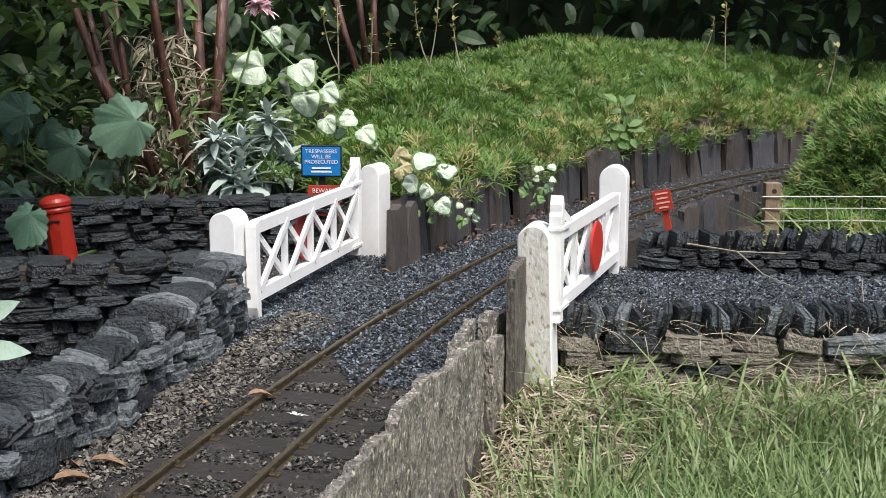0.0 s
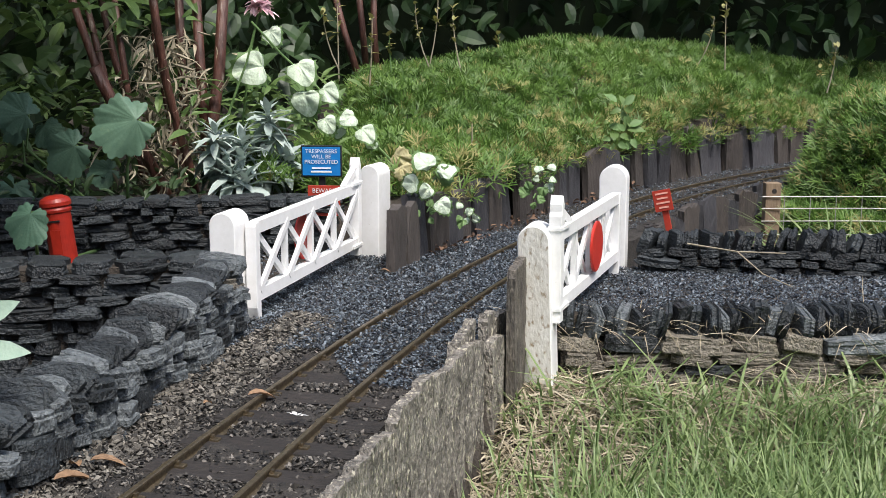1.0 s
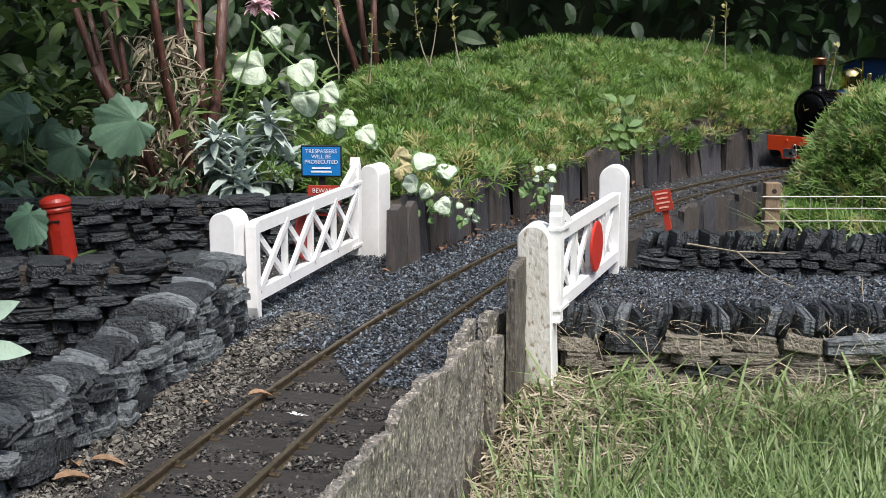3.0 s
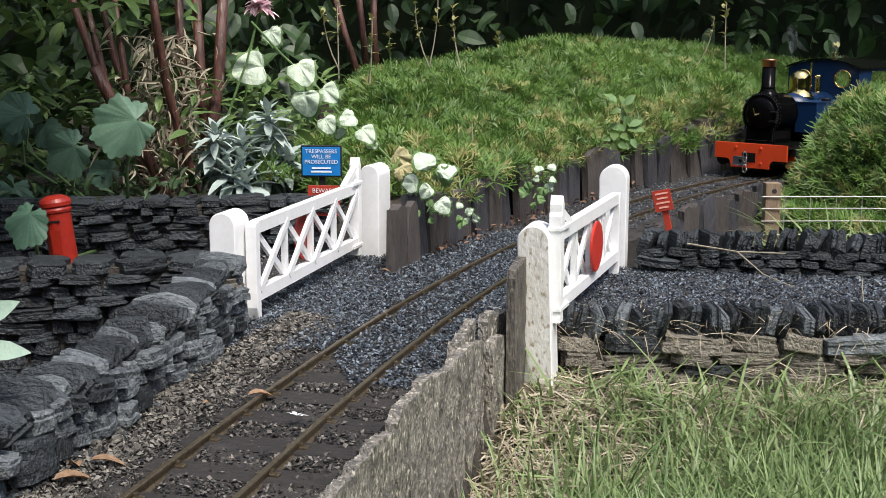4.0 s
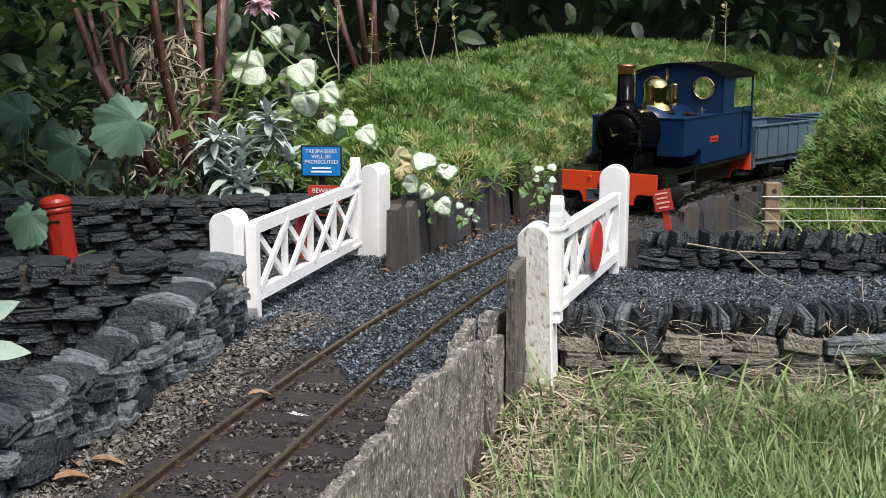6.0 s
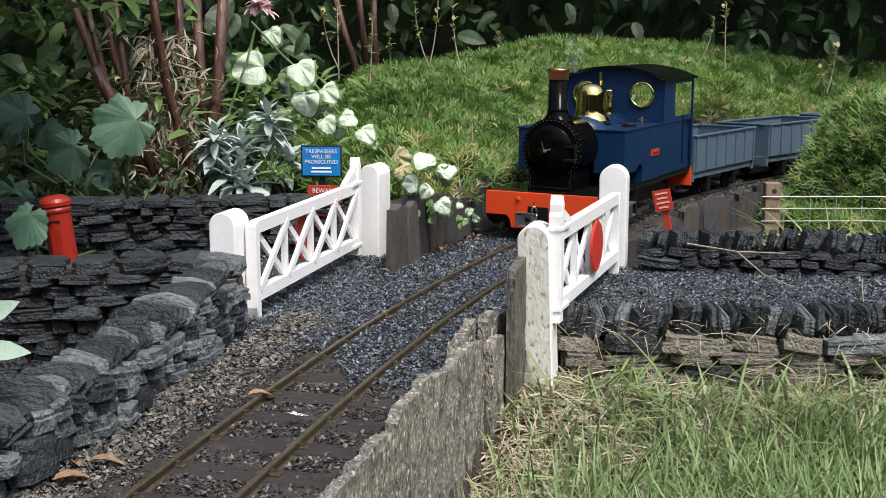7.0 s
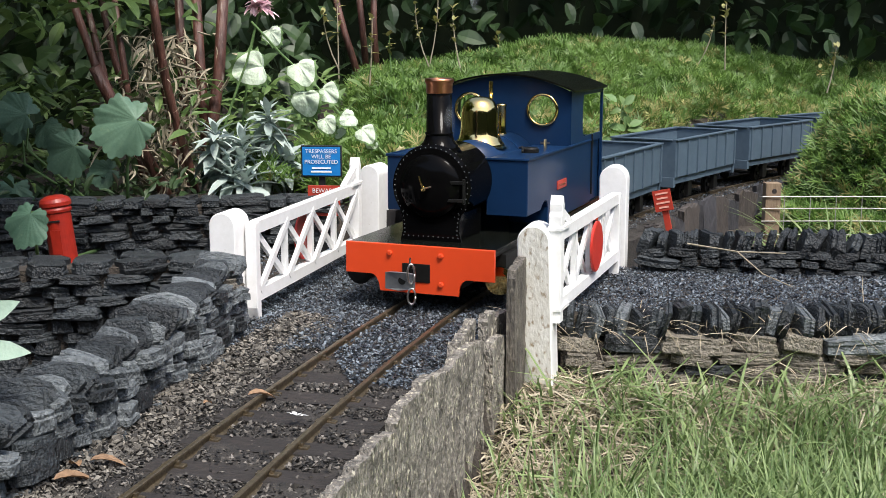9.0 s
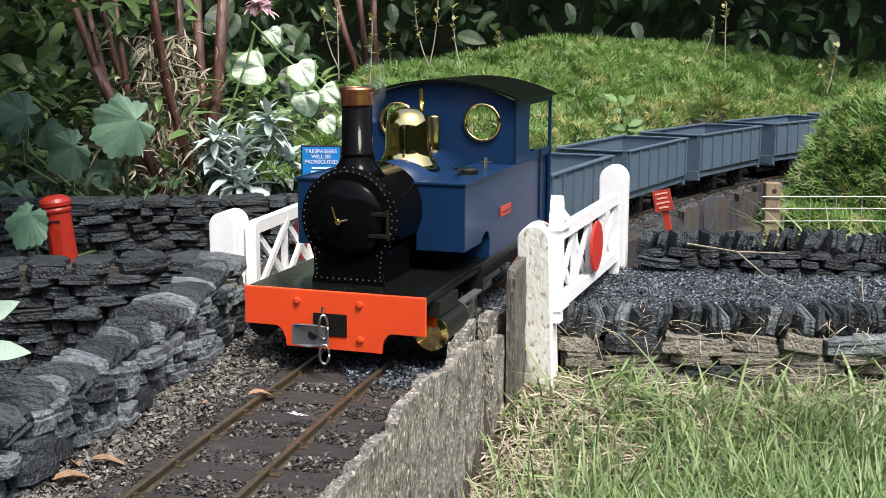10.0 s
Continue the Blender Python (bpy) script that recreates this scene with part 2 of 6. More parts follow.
def extrude(outline, thick, plane="yz", at=0.0, bm=None, bev=0.0):
    """A plate cut from an outline, thick along the third axis."""
    bm = bm or bmesh.new()

    def co(u, v, w):
        return {"yz": (w, u, v), "xz": (u, w, v), "xy": (u, v, w)}[plane]
    a = [bm.verts.new(co(u, v, at)) for u, v in outline]
    b = [bm.verts.new(co(u, v, at + thick)) for u, v in outline]
    fs = [bm.faces.new(a), bm.faces.new(b[::-1])]
    n = len(a)
    for k in range(n):
        fs.append(bm.faces.new((a[k], b[k], b[(k + 1) % n], a[(k + 1) % n])))
    bmesh.ops.recalc_face_normals(bm, faces=fs)
    if bev:
        es = [e for e in fs[0].edges] + [e for e in fs[1].edges]
        bmesh.ops.bevel(bm, geom=es, offset=bev, segments=1, affect="EDGES")
    return bm


def tube(points, r0, r1=None, n=8, bm=None):
    bm = bm or bmesh.new()
    r1 = r0 if r1 is None else r1
    pts = [Vector(p) for p in points]
    rings = []
    for i, p in enumerate(pts):
        d = (pts[min(i + 1, len(pts) - 1)] - pts[max(i - 1, 0)]).normalized()
        u = d.cross(Vector((0.13, 0.31, 0.94)) if abs(d.z) < 0.9 else Vector((1, 0.1, 0))).normalized()
        w = d.cross(u)
        r = r0 + (r1 - r0) * i / max(1, len(pts) - 1)
        rings.append([bm.verts.new(p + r * (math.cos(2 * math.pi * k / n) * u + math.sin(2 * math.pi * k / n) * w)) for k in range(n)])
    for a, b in zip(rings, rings[1:]):
        for k in range(n):
            bm.faces.new((a[k], a[(k + 1) % n], b[(k + 1) % n], b[k]))
    bm.faces.new(rings[0][::-1])
    bm.faces.new(rings[-1])
    return bm


def scatter(name, verts, faces, where, turns, material, parent=None, smooth=False):
    """One joined mesh of many copies of a small template; where: N x 3, turns: N x 3 x 3 (with size)."""
    tv, tf = np.array(verts, float), np.array(faces, int)
    n, k = len(where), len(tv)
    co = np.einsum("nij,kj->nki", turns, tv) + where[:, None, :]
    idx = (tf[None] + (np.arange(n) * k)[:, None, None]).reshape(-1, tf.shape[1])
    me = bpy.data.meshes.new(name)
    me.from_pydata(co.reshape(-1, 3).tolist(), [], idx.tolist())
    me.materials.append(material)
    if smooth:
        me.polygons.foreach_set("use_smooth", [True] * len(me.polygons))
    ob = new(name, me)
    ob.parent = parent
    return ob


RNG = np.random.default_rng(7)
rnd = random.Random(11)


def turns(n, yaw=None, pitch=None, roll=None, size=None):
    """N rotation matrices: roll about x, then pitch about y (positive lifts +x up), then yaw about z, times a size."""
    z = np.zeros(n)
    yaw = RNG.uniform(0, 2 * math.pi, n) if yaw is None else yaw
    pitch, roll = (z if pitch is None else pitch), (z if roll is None else roll)
    size = np.ones((n, 3)) if size is None else size
    cy, sy, cp, sp, cr, sr = np.cos(yaw), np.sin(yaw), np.cos(pitch), np.sin(pitch), np.cos(roll), np.sin(roll)
    o = np.ones(n)
    rz = np.stack([np.stack([cy, -sy, z], -1), np.stack([sy, cy, z], -1), np.stack([z, z, o], -1)], 1)
    ry = np.stack([np.stack([cp, z, -sp], -1), np.stack([z, o, z], -1), np.stack([sp, z, cp], -1)], 1)
    rx = np.stack([np.stack([o, z, z], -1), np.stack([z, cr, -sr], -1), np.stack([z, sr, cr], -1)], 1)
    return (rz @ ry @ rx) * size[:, None, :]


# ---- the line of the track ----
START = (-0.15848, 0.2758)
HEADING = (1.37193, -0.12179, -0.13216, -0.01544, 0.00979)  # radians, by powers of the length


def build_line():
    """The line by its heading; past the visible stretch it goes on in a plain right-hand curve."""
    s = np.arange(0, 4.2, 0.0025)
    q = np.minimum(s, 1.9)
    th = sum(c * q ** k for k, c in enumerate(HEADING)) - 0.52 * (s - q)
    mid = (th[1:] + th[:-1]) / 2
    x = START[0] + np.concatenate([[0], np.cumsum(np.cos(mid))]) * 0.0025
    y = START[1] + np.concatenate([[0], np.cumsum(np.sin(mid))]) * 0.0025
    return np.column_stack([x, y]), s


LINE, LINE_S = build_line()


def on_line(s, lat=0.0):
    """Place on the track at the length s from its near end, lat metres to the left of its far direction, and that direction's angle."""
    x, y = np.interp(s, LINE_S, LINE[:, 0]), np.interp(s, LINE_S, LINE[:, 1])
    x0, y0 = np.interp(s - 0.012, LINE_S, LINE[:, 0]), np.interp(s - 0.012, LINE_S, LINE[:, 1])
    x1, y1 = np.interp(s + 0.012, LINE_S, LINE[:, 0]), np.interp(s + 0.012, LINE_S, LINE[:, 1])
    a = math.atan2(y1 - y0, x1 - x0)
    return x - lat * math.sin(a), y + lat * math.cos(a), a


def s_of(x, y):
    return LINE_S[np.argmin((LINE[:, 0] - x) ** 2 + (LINE[:, 1] - y) ** 2)]


def lateral(x, y):
    """Signed distance from the track, positive to the left of its far direction (arrays)."""
    p = LINE[::6]
    d = (x[:, None] - p[None, :, 0]) ** 2 + (y[:, None] - p[None, :, 1]) ** 2
    k = np.clip(d.argmin(1), 0, len(p) - 2)
    t = p[k + 1] - p[k]
    t /= np.hypot(t[:, 0], t[:, 1])[:, None]
    return t[:, 0] * (y - p[k, 1]) - t[:, 1] * (x - p[k, 0])


def smooth01(a, b, v):
    t = np.clip((v - a) / (b - a), 0, 1)
    return t * t * (3 - 2 * t)


def lump(x, y, k, seed=0.0):
    return np.sin(x * k + seed) * np.cos(y * k * 0.83 + seed * 2) * 0.6 + np.sin(x * k * 2.3 + y * k * 1.7 + seed) * 0.4


# ---- ground ----
def grid_mesh(name, xs, ys, zfun, material):
    X, Y = np.meshgrid(xs, ys)
    Z = zfun(X.ravel(), Y.ravel())
    co = np.stack([X.ravel(), Y.ravel(), Z], 1)
    nx, ny = len(xs), len(ys)
    i = np.arange((ny - 1) * nx).reshape(ny - 1, nx)[:, :-1].ravel()
    f = np.stack([i, i + 1, i + 1 + nx, i + nx], 1)
    me = bpy.data.meshes.new(name)
    me.from_pydata(co.tolist(), [], f.tolist())
    me.materials.append(material)
    me.polygons.foreach_set("use_smooth", [True] * len(f))
    return new(name, me)


LAWN_Z = -0.054


def ground_height(x, y):
    """Lawn to the right of the line, level bed along it, raised bank behind it."""
    lat = lateral(x, y)
    z = np.full_like(x, LAWN_Z) - 0.036 * (1 - smooth01(0.68, 0.81, y))
    z += 0.004 * lump(x, y, 16, 1.0) * (1 - smooth01(-0.09, -0.06, lat))
    # lawn lifts towards the crossing's end post
    z += 0.012 * np.exp(-((x - 0.06) ** 2 + (y - 0.75) ** 2) / 0.004)
    bed = smooth01(-0.074, -0.066, lat)
    z = z * (1 - bed) - 0.0085 * bed
    # the road that crosses the line
    right_road = (x > 0.05) & (y > 0.835) & (y < 1.02) & (lat < -0.03)
    z = np.where(right_road, -0.004, z)
    # ground behind the right-hand road and under the fence
    back = (x > 0.1) & (y >= 1.02) & (lat < -0.058)
    z = np.where(back, -0.04, z)
    # bank
    up = smooth01(0.088, 0.105, lat) * smooth01(-0.16, 0.02, x + 0.15 * (y - 1.05)) * smooth01(1.09, 1.13, y)
    bank = 0.05 + 0.105 * smooth01(0.10, 0.55, lat) * (0.62 + 0.38 * smooth01(-0.12, 0.22, x - 0.12 * (y - 1.4))) + 0.035 * np.exp(-((x - 0.26) ** 2 + (y - 2.0) ** 2) / 0.09) - 0.05 * smooth01(0.6, 1.1, lat) - 0.035 * smooth01(0.5, 0.8, x)
    bank += 0.008 * lump(x, y, 14, 2.0)
    z = z * (1 - up) + bank * up
    # planting bed on the left
    left = smooth01(1.125, 1.16, y) * (1 - smooth01(-0.10, 0.0, x))
    z = np.where((left > 0) & (lat > 0.1), np.maximum(z, 0.03 * left), z)
    # soil pocket enclosed by the two left walls
    pocket = (x < -0.17 - 0.14 * (0.8 - y)) & (y < 0.84)
    z = np.where(pocket, -0.034 + 0.004 * lump(x, y, 30, 4.0), z)
    # the hump of saxifrage beside the line at the fence
    hump = np.exp(-(((x - 0.645) / 0.178) ** 2 + ((y - 1.50) / 0.17) ** 2) ** 4) * (lat < -0.055)
    z = z + (0.134 + 0.10 * (x - 0.5)) * hump
    return z


def build_ground():
    near = grid_mesh("ground", np.concatenate([[-60, -20, -6, -2, -1.0], np.linspace(-0.7, 1.3, 260), [2, 6, 20, 60]]),
                     np.concatenate([[-60, -10, -2, -0.3, 0.1], np.linspace(0.3, 2.9, 330), [4, 10, 60]]), ground_height, M_SOIL)
    tagged(near, "dark brown garden soil under lawn, bank and track", "ground", kind="structure")


build_ground()


def build_trackbed():
    ss = np.linspace(0.0, 3.95, 480)
    lats = np.concatenate([[-0.11], np.linspace(-0.0665, 0.085, 44), [0.13]])
    co, nx = [], len(lats)
    for s in ss:
        for l in lats:
            x, y, _ = on_line(s, l if s > 1.9 else min(max(l, -0.0665), 0.085))
            co.append((x, y, -0.0052 + 0.0016 * float(lump(np.float64(x), np.float64(y), 70, 3.0)) - (0.004 if abs(l) > 0.075 else 0) - (0.055 if abs(l) > 0.1 else 0)))
    i = np.arange((len(ss) - 1) * nx).reshape(-1, nx)[:, :-1].ravel()
    me = bpy.data.meshes.new("track_ballast")
    me.from_pydata(co, [], np.stack([i, i + 1, i + 1 + nx, i + nx], 1).tolist())
    me.materials.append(M_BED)
    tagged(new("track_ballast", me), "dark gritty ballast bed under the track", "ballast", kind="structure")


build_trackbed()


# ---- track ----
def sweep(profile, lat, s0, s1, n, name, material, parent):
    bm = bmesh.new()
    rings = []
    for s in np.linspace(s0, s1, n):
        ring = []
        for u, z in profile:
            x, y, _ = on_line(s, lat + u)
            ring.append(bm.verts.new((x, y, z)))
        rings.append(ring)
    k = len(profile)
    for a, b in zip(rings, rings[1:]):
        for j in range(k):
            bm.faces.new((a[j], a[(j + 1) % k], b[(j + 1) % k], b[j]))
    bm.faces.new(rings[0][::-1])
    bm.faces.new(rings[-1])
    bmesh.ops.recalc_face_normals(bm, faces=bm.faces)
    return part(name, bm, material, parent)


SLEEPERS = []


def build_track():
    tr = thing("railway_track", pose(0, 0, 0), "narrow-gauge model railway track, brown rails on dark sleepers", "railway track", kind="structure")
    prof = [(-0.0027, -0.0062), (0.0027, -0.0062), (0.0027, -0.0054), (0.0006, -0.0046), (0.0006, -0.0022), (0.00145, -0.0016),
            (0.00145, -0.0003), (0.001, 0.0), (-0.001, 0.0), (-0.00145, -0.0003), (-0.00145, -0.0016), (-0.0006, -0.0022), (-0.0006, -0.0046), (-0.0027, -0.0054)]
    for side in (1, -1):
        sweep(prof, side * 0.0236, 0.0, 3.95, 400, "rail", M_RAIL, tr)
    bm = box(-0.0095, 0.0095, -0.054, 0.038, -0.0105, -0.0042, 0.0012)
    bmesh.ops.subdivide_edges(bm, edges=[e for e in bm.edges if abs((e.verts[0].co - e.verts[1].co).y) > 0.03], cuts=5)
    for v in bm.verts:
        v.co += Vector((rnd.uniform(-1, 1), rnd.uniform(-1, 1), rnd.uniform(-1, 1))) * 0.0005
    sl = part("sleeper", bm, M_SLEEPER, tr)
    ch = bmesh.new()
    box(-0.0022, 0.0022, 0.0007, 0.0058, -0.0046, -0.0030, 0.0004, ch)
    box(-0.0012, 0.0012, 0.0007, 0.0030, -0.0032, -0.0012, 0.0003, ch)
    chair = part("rail_chair", ch, M_RAIL, tr)
    k, s = 0, 0.02
    while s < 3.9:
        x, y, a = on_line(s)
        SLEEPERS.append(s)
        o = sl if k == 0 else sl.copy()
        if k:
            scene.collection.objects.link(o)
        o.matrix_basis = pose(x, y, rnd.uniform(-0.0006, 0.0004), 0, 0, math.degrees(a) + rnd.uniform(-1.5, 1.5))
        for side in (1, -1):
            for flip in (0, 180):
                c = chair if (k == 0 and side == 1 and flip == 0) else chair.copy()
                if c is not chair:
                    scene.collection.objects.link(c)
                cx, cy, ca = on_line(s, side * 0.0236)
                c.matrix_basis = pose(cx, cy, 0, 0, 0, math.degrees(ca) + flip)
        k += 1
        s += 0.0395 + rnd.uniform(-0.002, 0.002)


build_track()


# ---- slate walls ----
def slate_meshes(kind, count, material):
    """A few broken flat stones of unit size: split slabs with straight chipped rims and stepped bedding."""
    out = []
    for q in range(count):
        bm = bmesh.new()
        n = rnd.randint(7, 10)
        rim = []
        for k in range(n):
            a = 2 * math.pi * (k + rnd.uniform(-0.3, 0.3)) / n
            c, s_ = math.cos(a), math.sin(a)
            r = 0.5 / max(abs(c), abs(s_)) ** 0.75 * rnd.uniform(0.86, 1.10)
            rim.append((r * c, r * s_))
        lay = []
        tilt, skew_ = rnd.uniform(-0.22, 0.22), rnd.uniform(-0.22, 0.22)
        ledge = rnd.uniform(-0.15, 0.2)
        for z, k in ((-0.5, rnd.uniform(0.86, 0.96)), (-0.40, 1.0), (ledge - 0.03, rnd.uniform(0.97, 1.04)), (ledge + 0.03, rnd.uniform(0.88, 0.96)), (0.40, rnd.uniform(0.90, 0.98)), (0.5, rnd.uniform(0.80, 0.92))):
            dx, dy = rnd.uniform(-0.03, 0.03), rnd.uniform(-0.03, 0.03)
            lay.append([bm.verts.new((x * k * rnd.uniform(0.96, 1.04) + dx, y * k * rnd.uniform(0.96, 1.04) + dy, z + tilt * x + skew_ * y + rnd.uniform(-0.03, 0.03))) for x, y in rim])
        for a, b in zip(lay, lay[1:]):
            for k in range(n):
                bm.faces.new((a[k], a[(k + 1) % n], b[(k + 1) % n], b[k]))
        bm.faces.new(lay[0][::-1])
        bm.faces.new(lay[-1])
        me = bpy.data.meshes.new(kind)
        bm.to_mesh(me)
        bm.free()
        me.materials.append(material)
        out.append(me)
    return out


STONES = slate_meshes("stone", 14, M_SLATE)
STONES_DK = slate_meshes("dark_stone", 14, M_SLATE_DK)
STONES_EARTH = slate_meshes("earthy_stone", 10, M_EARTHY)
STONES_MIX = STONES + STONES_DK[:3] + STONES_EARTH[:2]
STONES_LOW = STONES[:5] + STONES_DK[:10]


def place(mesh, name, parent, m):
    o = new(name, mesh)
    o.parent = parent
    o.matrix_basis = m
    return o


def stone_at(meshes, parent, x, y, z, along, length, deep, high, tilt=0.0, lean=0.0, jitter=5, name="stone"):
    m = pose(x, y, z, lean + rnd.uniform(-jitter, jitter), tilt + rnd.uniform(-jitter, jitter), along + rnd.uniform(-jitter, jitter) * 1.6)
    return place(rnd.choice(meshes), name, parent, m @ Matrix.Diagonal((length, deep, high, 1)))


def dry_wall(label, path, z0, z1, thick, stones, cope=None, course=0.008, length=(0.016, 0.04), core=M_SOIL, low=None, cope_high=0.016, cope_tilt=25, cope_stones=None, cope_thick=(0.55, 0.95), fall=0.0):
    """A dry-stone wall along a line of (x, y): overlapping flat courses on both faces over a rubble core, with a row of set coping slates; its top falls towards the path's start."""
    w = thing("dry_stone_wall", pose(0, 0, 0), label, "stone wall")
    pts = [Vector(p) for p in path]
    seg = [(b - a).length for a, b in zip(pts, pts[1:])]
    total = sum(seg)

    def at(d):
        d = min(max(d, 0), total - 1e-6)
        for a, b, l in zip(pts, pts[1:], seg):
            if d <= l:
                t = (b - a) / l
                return a + t * d, t
            d -= l
    def top_at(d):
        return z1 - fall * (1 - min(max(d / total, 0), 1))
    core_bm = bmesh.new()
    ring = []
    n = 30
    for k in range(n + 1):
        p, t = at(total * k / n)
        nn = Vector((-t.y, t.x))
        q = [p + nn * thick * 0.33, p - nn * thick * 0.33]
        ring.append([core_bm.verts.new((*q[0], z0 - 0.01)), core_bm.verts.new((*q[1], z0 - 0.01)), core_bm.verts.new((*q[1], top_at(total * k / n) - 0.006)), core_bm.verts.new((*q[0], top_at(total * k / n) - 0.006))])
    for a, b in zip(ring, ring[1:]):
        for j in range(4):
            core_bm.faces.new((a[j], a[(j + 1) % 4], b[(j + 1) % 4], b[j]))
    core_bm.faces.new(ring[0])
    core_bm.faces.new(ring[-1][::-1])
    bmesh.ops.recalc_face_normals(core_bm, faces=core_bm.faces)
    part("rubble_core", core_bm, core, w)
    z = z0
    while z < z1 - course * 0.4:
        hgt = course * rnd.uniform(0.75, 1.4)
        d = rnd.uniform(-0.01, 0.004)
        while d < total:
            l = rnd.uniform(*length)
            p, t = at(d + l / 2)
            nn = Vector((-t.y, t.x))
            ang = math.degrees(math.atan2(t.y, t.x))
            for sd in (1, -1) if z < top_at(d + l / 2) - course * 0.4 else ():
                q = p + nn * sd * thick * rnd.uniform(0.2, 0.38)
                pick = low if (low and z < z0 + (z1 - z0) * 0.85 and rnd.random() < 0.85) else stones
                stone_at(pick, w, q.x, q.y, z + hgt / 2, ang, l * rnd.uniform(0.88, 1.04), thick * rnd.uniform(0.42, 0.72), hgt * rnd.uniform(0.80, 1.06))
            d += l * 0.96
        z += hgt * 0.95
    if cope:
        d = 0.0
        while d < total:
            l = rnd.uniform(*cope)
            p, t = at(d + l / 2)
            ang = math.degrees(math.atan2(t.y, t.x))
            stone_at(cope_stones or stones, w, p.x, p.y, top_at(d + l / 2) + cope_high * 0.42, ang, cope_high * rnd.uniform(1.3, 2.1), thick * rnd.uniform(0.7, 1.1), l * rnd.uniform(*cope_thick),
                     tilt=-90 + cope_tilt * rnd.uniform(0.6, 1.4), jitter=11, name="coping_stone")
            d += l
    return w


def build_walls():
    dry_wall("grey slate dry-stone wall with slanted coping beside the track", [(-0.222, 0.40), (-0.184, 0.56), (-0.160, 0.70), (-0.153, 0.795)], -0.008, 0.036, 0.036,
             STONES_MIX, cope=(0.0062, 0.0105), course=0.0084, length=(0.013, 0.030), cope_high=0.0118, cope_tilt=38, cope_thick=(0.55, 0.85), cope_stones=STONES[:5] + STONES_DK[:11], fall=0.018)
    # this wall and the next are shaded by their darkened stone colour
    dry_wall("slate dry-stone wall along the road edge, its shade put into the stone colour", [(-0.165, 0.825), (-0.30, 0.80), (-0.47, 0.79)], -0.036, 0.044, 0.034, STONES_DK, course=0.0072, length=(0.016, 0.044))
    dry_wall("slate dry-stone wall at the foot of the planting bed, its shade put into the stone colour", [(-0.105, 1.115), (-0.22, 1.09), (-0.40, 1.07)], -0.006, 0.047, 0.034, STONES_DK, course=0.0076, length=(0.016, 0.044))
    dry_wall("low earthy slate wall with upright coping above the lawn", [(0.084, 0.83), (0.20, 0.828), (0.34, 0.835), (0.52, 0.85)], LAWN_Z - 0.003, -0.0135, 0.034, STONES_LOW,
             cope=(0.0065, 0.0125), course=0.0088, length=(0.018, 0.055), low=STONES_EARTH, cope_high=0.0165, cope_tilt=9, cope_stones=STONES_DK + STONES[:4])
    dry_wall("dark slate dry-stone wall with upright coping by the road", [(0.172, 1.015), (0.30, 1.0), (0.42, 0.985), (0.60, 0.97)], -0.008, 0.013, 0.03, STONES_DK,
             cope=(0.0070, 0.0125), course=0.0062, length=(0.014, 0.040), cope_high=0.0150, cope_tilt=12)


build_walls()


# ---- upright slates ----
def upright(parent, x, y, z0, z1, ang, width, thick, material, lean=(0, 0)):
    """One riven slate set on end, with a broken top and flaked faces."""
    n = rnd.randint(4, 7)
    top = []
    slope = rnd.uniform(-0.2, 0.2)
    for k in range(n + 1):
        u = -0.5 + k / n
        top.append((u * width, (z1 - z0) * (1 + slope * u * width / max(0.02, z1 - z0)) + rnd.uniform(-0.003, 0.003) - (0.004 if k in (0, n) else 0)))
    w2 = width * rnd.uniform(0.86, 1.0)
    outline = [(-w2 / 2, 0.0), (-w2 / 2 + rnd.uniform(-0.001, 0.001), (z1 - z0) * 0.5)] + top + [(w2 / 2 + rnd.uniform(-0.001, 0.001), (z1 - z0) * 0.5), (w2 / 2, 0.0)]
    bm = extrude(outline, thick, "xz", -thick / 2)
    for v in bm.verts:
        v.co.y += rnd.uniform(-0.0012, 0.0012)
    o = part("slate", bm, material, parent)
    o.matrix_basis = pose(x, y, z0, lean[0], lean[1], ang)
    return o


